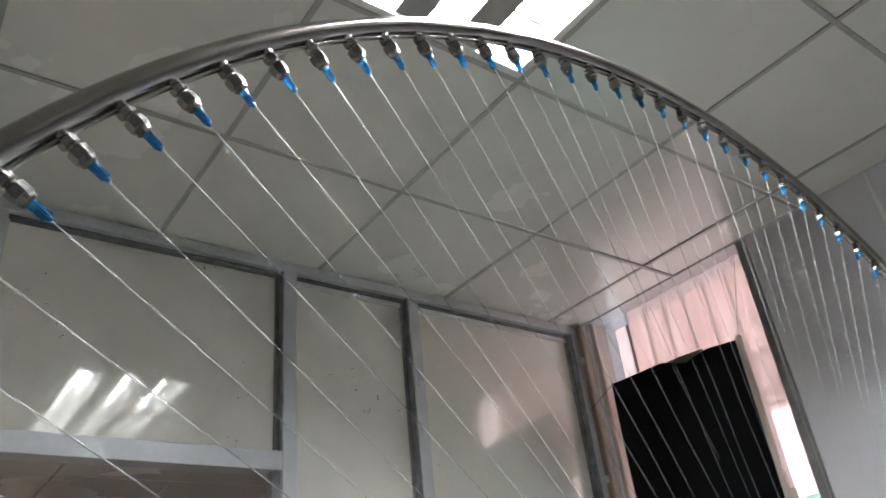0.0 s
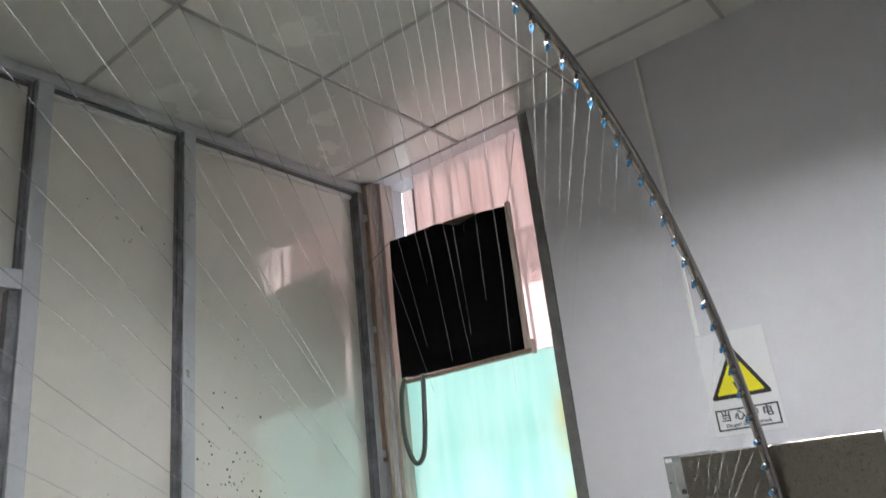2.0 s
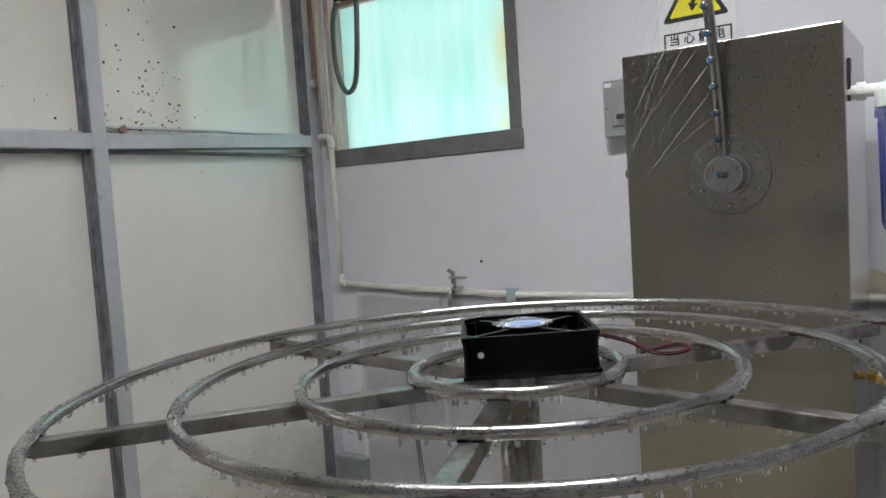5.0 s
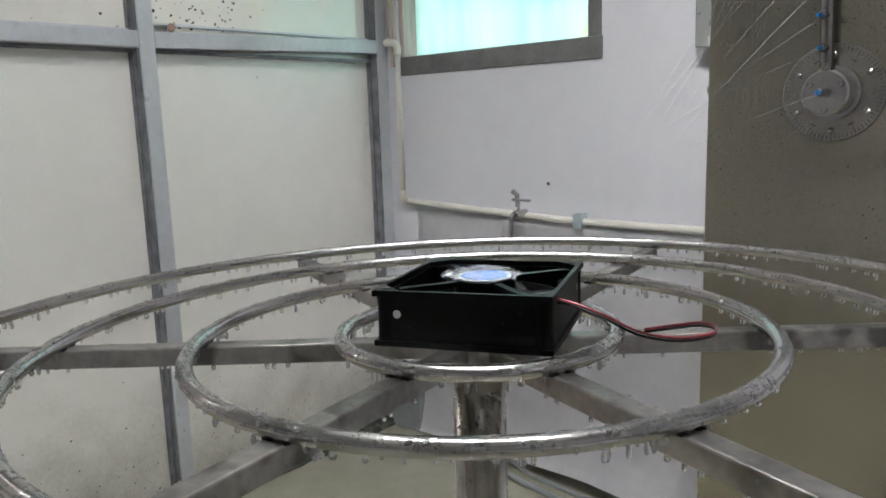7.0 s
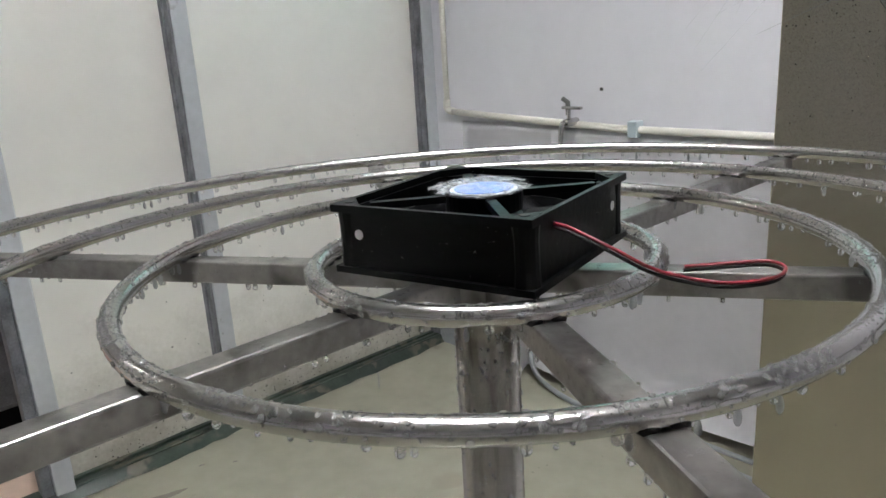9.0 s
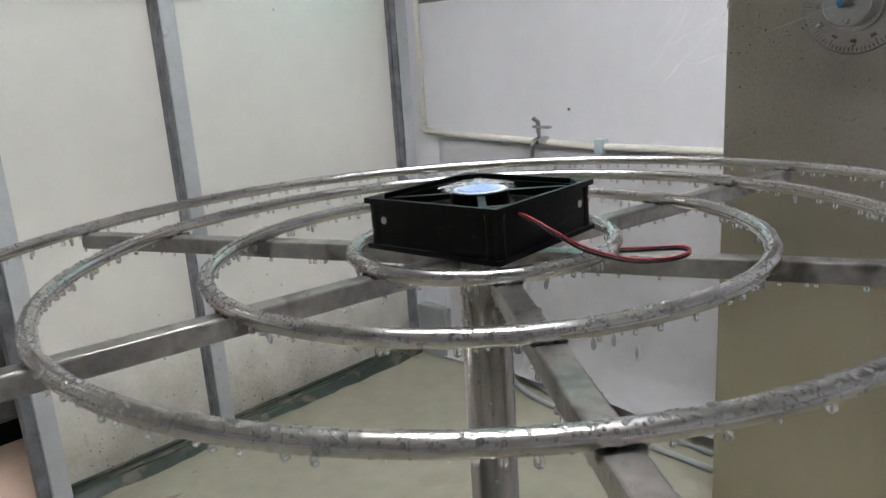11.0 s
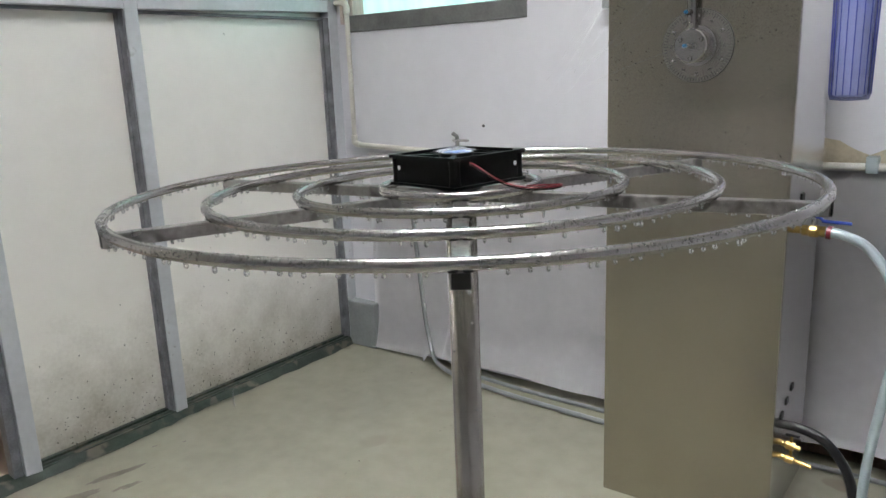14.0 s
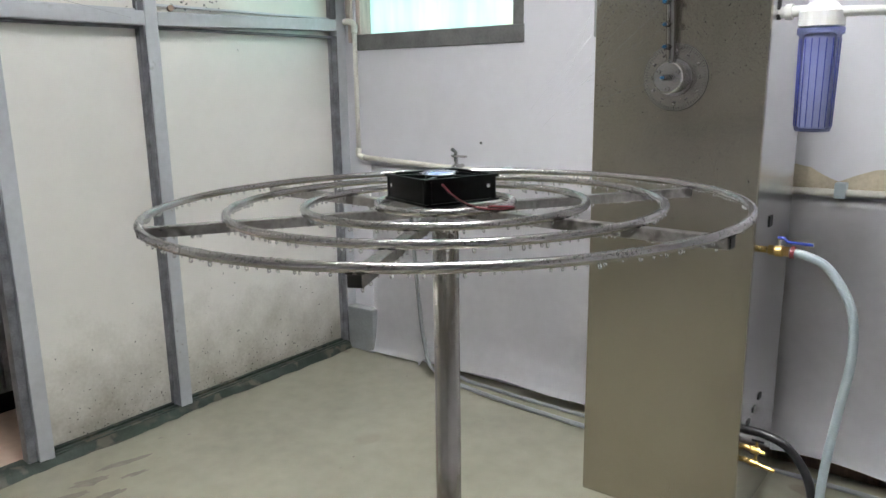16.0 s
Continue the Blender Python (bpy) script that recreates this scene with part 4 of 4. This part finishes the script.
# ---- water connections on the cabinet's side ----
FX, FY = 2.113, -0.50
ft = thing("water_filter", (FX, FY, 1.137), "water filter with a clear blue ribbed bowl and a white head", "water filter")
part("head", L([(0.040, 0), (0.052, 0.002), (0.052, 0.036), (0.044, 0.042), (0.030, 0.058), (0.012, 0.062)], (FX, FY, 1.388), (0, 0, 1), 32), "white", ft, "white plastic head")
part("bowl", L([(0.022, 0.0), (0.040, 0.002), (0.0425, 0.010), (0.0455, 0.20), (0.047, 0.232), (0.053, 0.234), (0.053, 0.248), (0.047, 0.250)], (FX, FY, 1.137), (0, 0, 1), 40), "bluebowl", ft, "clear blue plastic bowl", smooth=True)
for k in range(18):
    a = 2 * math.pi * k / 18
    e = Vector((math.cos(a), math.sin(a), 0))
    part("rib", S([Vector((FX, FY, 1.151)) + e * 0.0435, Vector((FX, FY, 1.361)) + e * 0.0470], 0.0011, 6), "bluerib", ft)
part("cartridge", L([(0.028, 0), (0.035, 0.004), (0.035, 0.225), (0.028, 0.228)], (FX, FY, 1.146), (0, 0, 1), 24), "cartridge", ft, "white filter cartridge")
part("inlet", S([(KX1 - 0.004, FY, 1.428), (2.045, FY, 1.428), (2.085, FY, 1.428)], 0.0135, 14), "white", ft)
part("collar", L([(0.019, 0), (0.019, 0.016)], (2.030, FY, 1.428), (1, 0, 0), 16), "white", ft)
part("outlet", S(spline([(2.14, FY, 1.421), (2.18, FY, 1.421), (2.26, FY + 0.1, 1.424), (2.36, FY + 0.3, 1.424), (2.42, -0.002, 1.424)], 6), 0.0125, 12), "white", ft)

vz, vy = 0.826, -0.50
vv = thing("ball_valve", (2.05, vy, vz), "brass ball valve with a blue lever handle", "valve")
part("nipple", L([(0.009, 0), (0.009, 0.02)], (KX1 - 0.004, vy, vz), (1, 0, 0), 12), "brass", vv)
hexs = bmesh.new()
hex_bar(hexs, Vector((2.034, vy, vz)), Vector((1, 0, 0)), 0.0135, 0.014)
lathe(hexs, [(0.011, 0), (0.0155, 0.006), (0.0155, 0.022), (0.011, 0.028)], (2.047, vy, vz), (1, 0, 0), 16)
hex_bar(hexs, Vector((2.074, vy, vz)), Vector((1, 0, 0)), 0.0135, 0.014)
part("body", hexs, "brass", vv)
part("stem", L([(0.006, 0), (0.006, 0.022)], (2.060, vy, vz + 0.012), (0, 0, 1), 10), "steel", vv)
part("lever", S([(2.056, vy, vz + 0.034), (2.072, vy, vz + 0.036), (2.080, vy, vz + 0.026), (2.142, vy, vz + 0.024)], [0.005, 0.005, 0.0045, 0.004], 8), "bluepaint", vv, "blue painted lever")
part("hose_clamp", L([(0.0165, 0), (0.0165, 0.010)], (2.090, vy, vz), (1, 0, -0.1), 16), "red", vv)
alone("supply_hose", S(spline([(2.086, vy, vz), (2.125, vy, vz - 0.004), (2.18, vy, vz - 0.03), (2.232, vy - 0.005, vz - 0.10), (2.252, vy - 0.01, 0.66),
                              (2.256, vy - 0.01, 0.56), (2.240, vy - 0.015, 0.42), (2.222, vy - 0.02, 0.25), (2.222, vy - 0.03, 0.12), (2.25, vy - 0.06, 0.03), (2.34, vy - 0.1, 0.0125), (2.6, vy - 0.1, 0.0125)], 8), 0.0118, 14),
      "hose", "pale blue-grey braided hose curving down from the brass valve", "hose", base=(2.24, -0.5, 0))
alone("drain_pipe", S(spline([(KX1 - 0.004, vy + 0.03, 0.292), (2.06, vy + 0.03, 0.290), (2.12, vy + 0.025, 0.272), (2.175, vy + 0.01, 0.215), (2.20, vy, 0.14), (2.215, vy, 0.05), (2.28, vy, 0.0135), (2.6, vy + 0.15, 0.0135)], 8), 0.0125, 14),
      "rubber", "black rubber hose bending down from the cabinet side", "hose", base=(2.15, -0.5, 0))
for z, ln in ((0.255, 0.055), (0.216, 0.085)):
    t = thing("drain_cock", (KX1 + 0.03, vy, z), "small brass drain cock on the cabinet side", "drain cock", "drain cocks")
    part("body", L([(0.008, 0), (0.008, 0.018), (0.011, 0.020), (0.011, 0.040), (0.006, 0.042), (0.006, ln)], (KX1 - 0.002, vy, z), (1, 0, -0.15), 12), "brass", t)
    part("stem", L([(0.004, 0), (0.004, 0.018)], (KX1 + 0.03, vy, z + 0.006), (0, 0, 1), 8), "brass", t)
    part("handle", B(KX1 + 0.015, KX1 + 0.05, vy - 0.004, vy + 0.004, z + 0.022, z + 0.028, bevel=0.002), "rubber", t)

# ---- water drops ----
_ico = bmesh.new()
bmesh.ops.create_icosphere(_ico, subdivisions=2, radius=1)
ICO_V = np.array([v.co[:] for v in _ico.verts])
ICO_F = np.array([[v.index for v in f.verts] for f in _ico.faces])
_ico.free()


def drops_part(name, spots, parent, label, material="drop"):
    """Many drops in one mesh; spots: (x, y, z, rx, rz) with a pear shape below where rz is longer."""
    vs, fs = [], []
    for i, (x, y, z, rx, rz) in enumerate(spots):
        v = ICO_V * (rx, rx, rz)
        if rz > rx * 1.1:
            v[:, :2] *= (1 - 0.35 * (ICO_V[:, 2:3] + 1) / 2)
        vs.append(v + (x, y, z))
        fs.append(ICO_F + i * len(ICO_V))
    o = ORIGIN[parent]
    me = bpy.data.meshes.new(name)
    me.from_pydata((np.concatenate(vs) - np.array(o)).tolist(), [], np.concatenate(fs).tolist())
    me.polygons.foreach_set("use_smooth", [True] * len(me.polygons))
    me.materials.append(M[material])
    ob = new(name, me)
    ORIGIN[ob] = o
    ob.parent = parent
    return tagged(ob, label, kind="stuff")


# ---- turntable: four rings on six arms and a post ----
TX, TY, RZ, RR = 1.843, -1.653, 1.090, 0.0057
LEAN, TILT = -0.10, -0.82  # degrees out of level
RINGS = (0.1031, 0.2128, 0.3240, 0.4372)
tt = thing("turntable", (TX, TY, 0), "stainless steel turntable of four wet tube rings on six arms", "turntable")
stand = thing("turntable_stand", (TX, TY, 0), "round stainless steel post that carries the turntable", "stand")
part("post", L([(0.0205, 0.012), (0.0205, RZ - RR - 0.0235)], (TX, TY, 0), (0, 0, 1), 32), "post_steel", stand, smooth=True)
part("foot", L([(0.16, 0.0), (0.16, 0.008), (0.158, 0.010), (0.035, 0.0105), (0.030, 0.03), (0.0207, 0.032)], (TX, TY, 0), (0, 0, 1), 40), "steel", stand)
for R in RINGS:
    part("ring", torus(bmesh.new(), R, RR, (TX, TY, RZ), 128, 14), "steel", tt)
AW, AH, AZ1 = 0.0085, 0.0150, RZ - RR + 0.0004
for k in range(6):
    a = radians(60 * k)
    t = bmesh.new()
    box(t, 0.021, 0.4397, -AW, AW, AZ1 - AH, AZ1, bevel=0.0016)
    t.transform(Matrix.Translation((TX, TY, 0)) @ Matrix.Rotation(a, 4, "Z"))
    arm = part("arm", t, "satin", tt)
    t = bmesh.new()
    box(t, 0.4399, 0.4415, -AW + 0.001, AW - 0.001, AZ1 - AH + 0.001, AZ1 - 0.001, bevel=0.0007)
    t.transform(Matrix.Translation((TX, TY, 0)) @ Matrix.Rotation(a, 4, "Z"))
    part("end_plug", t, "mark", arm, "dark plastic end plug")
    for R in RINGS:
        t = bmesh.new()
        for s in (-1, 1):
            bmesh.ops.create_icosphere(t, subdivisions=1, radius=0.005, matrix=Matrix.Translation((R, s * 0.006, AZ1 + 0.0005)) @ Matrix.Diagonal((1.2, 1.2, 0.5, 1)))
        t.transform(Matrix.Translation((TX, TY, 0)) @ Matrix.Rotation(a, 4, "Z"))
        part("weld", t, "mark", arm, "dark weld seam")
part("hub_core", L([(0.031, 0), (0.031, AH - 0.0005)], (TX, TY, AZ1 - AH), (0, 0, 1), 24), "satin", tt)
part("hub_plate", L([(0.034, 0), (0.034, 0.006)], (TX, TY, AZ1 - AH - 0.0062), (0, 0, 1), 24), "steel", tt)
part("centre_boss", L([(0.030, 0), (0.030, RZ + RR + 0.0006 - AZ1 + 0.001)], (TX, TY, AZ1 - 0.001), (0, 0, 1), 24), "rubber", tt, "dark boss under the test piece")
# beads on the cabinet front, coloured as dark as the shadows drops would cast
cb, rc = [], random.Random(21)
for i in range(2600):
    x, z = rc.uniform(KX0 + 0.006, KX1 - 0.006), KZ - min(rc.expovariate(1 / 0.28), 1.4)
    r = min(0.0017, 0.0004 + rc.expovariate(1 / 0.00032))
    if noise.noise((x * 7, z * 7, 1)) > -0.3:
        cb.append((x, KY0 - r * 0.1, z, r, r * rc.uniform(0.9, 1.4)))
drops_part("beaded_water", cb, mc, "fine beads on the steel front, dark as droplet shadows", "bead_shadow")
rng = random.Random(5)
hang, bead = [], []
for R in RINGS:
    n = int(2 * math.pi * R / 0.0135)
    for k in range(n):
        a = 2 * math.pi * (k + rng.uniform(-0.45, 0.45)) / n
        if rng.random() < 0.88:
            r = rng.choice((0.0013, 0.0020, 0.0024, 0.0028)) * rng.uniform(0.8, 1.1)
            rho = R + rng.uniform(-0.0012, 0.0012)
            hang.append((TX + rho * math.cos(a), TY + rho * math.sin(a), RZ - RR - r * 0.75, r, r * rng.uniform(1.0, 1.45)))
    for k in range(int(2 * math.pi * R / 0.00050)):
        a, b = rng.uniform(0, 2 * math.pi), rng.gauss(80, 66)
        if noise.noise((a * R * 30, R * 10, b * 0.01)) < -0.28:
            continue
        b = radians(b)
        r = min(0.0021, 0.0005 + rng.expovariate(1 / 0.00038))
        rho = R + (RR - r * 0.5) * math.cos(b)
        bead.append((TX + rho * math.cos(a), TY + rho * math.sin(a), RZ + (RR - r * 0.5) * math.sin(b), r, r))
for k in range(6):
    a = radians(60 * k)
    ca, sa = math.cos(a), math.sin(a)
    for i in range(44):
        u, v = rng.uniform(0.04, 0.437), rng.choice((-1, 1)) * AW * rng.uniform(0.7, 1)
        r = rng.uniform(0.0011, 0.0023)
        hang.append((TX + u * ca - v * sa, TY + u * sa + v * ca, AZ1 - AH - r * 0.7, r, r * rng.uniform(1, 1.5)))
    for i in range(420):
        u = rng.uniform(0.03, 0.437)
        r = min(0.0020, 0.0004 + rng.expovariate(1 / 0.00042))
        if i % 3 == 0:
            v, z = AW * rng.uniform(-1, 1), AZ1 - r * 0.5
        else:
            v, z = rng.choice((-1, 1)) * (AW - r * 0.5), AZ1 - AH * rng.uniform(0.05, 0.95)
        bead.append((TX + u * ca - v * sa, TY + u * sa + v * ca, z, r, r))
wet = []
for i in range(420):
    a, z, r = rng.uniform(0, 2 * math.pi), RZ - 0.04 - rng.expovariate(1 / 0.13), min(0.0016, 0.0004 + rng.expovariate(1 / 0.0004))
    if z > 0.1:
        wet.append((TX + 0.0207 * math.cos(a), TY + 0.0207 * math.sin(a), z, r, r * rng.uniform(1, 1.4)))
drops_part("beaded_water", wet, stand, "small water beads on the post", "bead")
drops_part("hanging_water", hang, tt, "clear water drops hanging from the rings and arms")
drops_part("beaded_water", bead, tt, "small clear water beads on the steel")

# ---- axial fan lying on the inner ring ----
FZ, FH, FW = RZ + RR + 0.0006, 0.0393, 0.0624
FOX, FOY = 0.0106, -0.0133
fan = thing("axial_fan", (TX, TY, FZ), "black square plastic cooling fan lying flat, wet, with a blue label", "cooling fan")


def plate_hole(w, d, cx, cy, r, z0, z1, n=48, corner=0.004):
    """A flat plate, half sizes w and d, with a round hole at (cx, cy)."""
    bm = bmesh.new()
    angs = sorted(set([2 * math.pi * k / n for k in range(n)] + [math.atan2(sy * d - cy, sx * w - cx) % (2 * math.pi) for sx in (-1, 1) for sy in (-1, 1)]))
    out, inn = [], []
    for a in angs:
        c, s = math.cos(a), math.sin(a)
        t = min([(w - cx) / c if c > 1e-9 else ((-w - cx) / c if c < -1e-9 else 9), (d - cy) / s if s > 1e-9 else ((-d - cy) / s if s < -1e-9 else 9)])
        out.append((cx + c * t, cy + s * t))
        inn.append((cx + c * r, cy + s * r))
    grid_faces(bm, [[(x, y, z0) for x, y in inn], [(x, y, z0) for x, y in out], [(x, y, z1) for x, y in out], [(x, y, z1) for x, y in inn]],
               closed_u=True, closed_v=True, smooth=False)
    return bm


def plate_octagon(w, h, k, z0, z1):
    """A thin square rim, half size w, round a square opening h whose corners are cut off by k."""
    bm = bmesh.new()
    angs = [2 * math.pi * (i + 0.5) / 64 for i in range(64)] + [math.atan2(sy, sx) % (2 * math.pi) for sx in (-1, 1) for sy in (-1, 1)]
    c0 = math.atan2(k - h, h)
    angs += [q * math.pi / 2 + d for q in range(4) for d in (c0, -c0)]
    out, inn = [], []
    for a in sorted(set(x % (2 * math.pi) for x in angs)):
        c, sn = math.cos(a), math.sin(a)
        m = max(abs(c), abs(sn))
        out.append((c * w / m, sn * w / m))
        r = min(h / m, k / (abs(c) + abs(sn)))
        inn.append((c * r, sn * r))
    grid_faces(bm, [[(x, y, z0) for x, y in inn], [(x, y, z0) for x, y in out], [(x, y, z1) for x, y in out], [(x, y, z1) for x, y in inn]],
               closed_u=True, closed_v=True, smooth=False)
    return bm


def local(bm):
    bm.transform(Matrix.Translation((TX, TY, FZ)))
    return bm


part("flange_bottom", local(plate_hole(FW, FW, 0, 0, 0.0582, 0.0003, 0.0040)), "plastic", fan)
part("flange_top", local(plate_octagon(FW, 0.0592, 0.1030, FH - 0.0042, FH)), "plastic", fan)
sh = bmesh.new()
lathe_rows = [[(r * math.cos(2 * math.pi * k / 48), r * math.sin(2 * math.pi * k / 48), z) for k in range(48)]
              for r, z in ((0.0566, 0.004), (0.0566, FH - 0.016), (0.0574, FH - 0.016), (0.0574, 0.004))]
grid_faces(sh, lathe_rows, closed_u=True, closed_v=True)
part("shroud", local(sh), "plastic", fan)
for k in range(4):
    sd = -1 if k % 2 == 0 else 1
    w = plate_hole(0.0535, (FH - 0.0084) / 2, sd * 0.0455, 0.003, 0.0030, -0.0012, 0.0012, 24)
    turn4 = Matrix.Rotation(radians(90 * k), 4, "Z")
    w.transform(turn4 @ Matrix.Translation((0, -0.0588, FH / 2)) @ Matrix.Rotation(radians(90), 4, "X"))
    part("side_wall", local(w), "plastic", fan)
    a = radians(90 * k)
    e = Vector((math.cos(a + math.pi / 4), math.sin(a + math.pi / 4), 0)) * 0.0770
    part("corner_boss", local(L([(0.0074, 0.004), (0.0068, 0.012), (0.0068, FH - 0.012), (0.0074, FH - 0.0044)], e, (0, 0, 1), 16)), "plastic", fan)
    part("screw_hole", local(L([(0.0028, 0), (0.0028, 0.0006)], e + Vector((0, 0, FH - 0.0002)), (0, 0, 1), 14)), "mark", fan, "dark screw hole")
    # plug: a pale disc, its colour painted as light seen through the hole
    part("plug", local(L([(0.0029, 0), (0.0029, 0.0008)], turn4 @ Vector((sd * 0.0455, -0.0592, FH / 2 + 0.003)), turn4.to_3x3() @ Vector((0, -1, 0)), 14)), "card", fan, "pale disc coloured as light through the mounting hole")
    s = bmesh.new()
    box(s, 0.0200, 0.0655, -0.0028, 0.0028, FH - 0.0062, FH - 0.0024)
    s.transform(Matrix.Rotation(a + radians(40), 4, "Z"))
    part("strut", local(s), "plastic", fan)
part("motor_hub", local(L([(0.0225, FH - 0.012), (0.0225, FH - 0.0018), (0.0215, FH - 0.0008)], (0, 0, 0), (0, 0, 1), 36)), "plastic", fan)
part("label_rim", local(L([(0.0195, FH - 0.0008), (0.0195, FH - 0.0002)], (0, 0, 0), (0, 0, 1), 36)), "white", fan, "white rim of the label")
part("label", local(L([(0.0172, FH - 0.0002), (0.0172, FH + 0.0003)], (0, 0, 0), (0, 0, 1), 36)), "blue", fan, "round blue label")
rot = bmesh.new()
lathe(rot, [(0.021, 0.006), (0.022, 0.008), (0.022, 0.024)], (0, 0, 0), (0, 0, 1), 28)
for k in range(7):
    a = 2 * math.pi * k / 7
    rows = []
    for i in range(6):
        r = 0.0215 + 0.033 * i / 5
        rows.append([(r * math.cos(a + t * (0.62 - 0.1 * i / 5)), r * math.sin(a + t * (0.62 - 0.1 * i / 5)), 0.0075 + 0.0165 * t) for t in np.linspace(0, 1, 5)])
    t = bmesh.new()
    grid_faces(t, rows)
    bmesh.ops.solidify(t, geom=t.faces[:], thickness=0.0014)
    merge(rot, t)
rotor = part("rotor", local(rot), "rotor", fan, "spinning black rotor with seven blades")


def wire(pts, material, label):
    part("lead_wire", local(S(spline(pts, 8), 0.00095, 8)), material, fan, label)


lead = [(0.060, -0.034, 0.031), (0.069, -0.036, 0.030), (0.092, -0.040, 0.023), (0.108, -0.033, 0.013), (0.121, -0.024, 0.007), (0.140, -0.018, 0.0045),
        (0.157, -0.004, 0.0045), (0.160, 0.014, 0.0045), (0.151, 0.025, 0.004), (0.135, 0.020, 0.003), (0.113, 0.008, 0.002)]
wire(lead, "red", "red lead wire")
wire([(x - 0.0004, y - 0.0006, z - 0.0019) for k, (x, y, z) in enumerate(lead)], "wireblack", "black lead wire")
spots = []
for i in range(70):
    a, r = rng.uniform(0, 2 * math.pi), abs(rng.gauss(0, 0.018))
    h = FH + 0.001 + abs(rng.gauss(0, 0.005)) * max(0.15, 1 - r / 0.04)
    q = rng.uniform(0.00012, 0.0003)
    spots.append((TX + r * math.cos(a), TY + r * math.sin(a), FZ + h, q, q))
for i in range(300):
    s, u, v = rng.randrange(5), rng.uniform(-0.058, 0.058), rng.uniform(0.006, FH - 0.006)
    q = min(0.0009, 0.00015 + rng.expovariate(1 / 0.00020))
    if s == 4:
        x, y, z = rng.choice(((u, -0.061), (u, 0.061), (-0.061, u), (0.061, u))) + (FH,)
    else:
        x, y = ((u * 0.85, -0.0601), (0.0601, u * 0.85), (u * 0.85, 0.0601), (-0.0601, u * 0.85))[s]
        z = v
    spots.append((TX + x, TY + y, FZ + z, q, q))
st = bmesh.new()
for lift, size in ((0.0012, 0.026), (0.0030, 0.030), (0.0052, 0.024)):
    rows = []
    for i in range(1, 13):
        r = size * i / 12
        rows.append([(r * math.cos(q) - 0.004 * lift / 0.005, r * math.sin(q),
                      FH + lift * (1 - (i / 12) ** 2) + 0.0009 + 0.0016 * noise.noise((r * math.cos(q) * 160, r * math.sin(q) * 160, lift * 900)))
                     for q in (2 * math.pi * k / 40 for k in range(40))])
    grid_faces(st, rows, closed_v=True)
tagged(part("spray_haze", local(st), "haze", fan, "thin white foam swirled up by the rotor"), kind="stuff")
drops_part("splash_water", spots, fan, "fine water splash and drops on the fan")

# ---- drops that fall from the rings to the floor ----
fd = bpy.data.meshes.new("falling_drop")
v = ICO_V * (0.0019, 0.0019, 0.0040)
v[:, :2] *= (1 - 0.4 * (ICO_V[:, 2:3] + 1) / 2)
fd.from_pydata((v + (0, 0, 0.0040)).tolist(), [], ICO_F.tolist())
fd.polygons.foreach_set("use_smooth", [True] * len(fd.polygons))
fd.materials.append(M["fall"])
FALL = []
for i in range(200):
    R, a = rng.choice((*RINGS, RINGS[0], RINGS[1])), rng.uniform(0, 2 * math.pi)
    ob = new("falling_drop", fd)
    tagged(ob, "clear water drop falling from the wet rings", "water drop", "falling drops")
    FALL.append((ob, TX + R * math.cos(a), TY + R * math.sin(a), rng.uniform(0.0, 15.3)))


def motions():
    turn = lambda t: -46.8 - 4.95 * (t - 12.5)
    tip = Matrix.Translation((TX, TY, RZ)) @ Matrix.Rotation(radians(TILT), 4, "Y") @ Matrix.Rotation(radians(LEAN), 4, "X") @ Matrix.Translation((-TX, -TY, -RZ))
    walk(tt, [(t, tip @ pose(TX, TY, 0, 0, 0, turn(t))) for t in range(0, 17, 2)])
    off = Vector((FOX, FOY, 0))
    rows = []
    for t in range(17):
        o = Matrix.Rotation(radians(turn(t) + 43.0), 3, "Z") @ off
        rows.append((t, tip @ pose(TX + o.x, TY + o.y, FZ, 0, 0, turn(t) + 43.0)))
    walk(fan, rows)
    walk(rotor, [(k / 10, pose(0, 0, 0, 0, 0, 83 * k)) for k in range(161)])
    for ob, x, y, t0 in FALL:
        z0 = RZ - RR - 0.008 + (y - TY) * math.sin(radians(LEAN)) - (x - TX) * math.sin(radians(TILT))
        t1 = math.sqrt(2 * z0 / 9.81)
        rows = [(0.0, pose(x, y, z0))] if t0 > 0.05 else []
        rows += [(t0 + t1 * k / 6, pose(x, y, z0 * (1 - (k / 6) ** 2))) for k in range(7)]
        rows += [(t0 + t1 + 0.05, pose(x, y, 0.0)), (16.0, pose(x, y, 0.0))]
        walk(ob, rows)


motions()
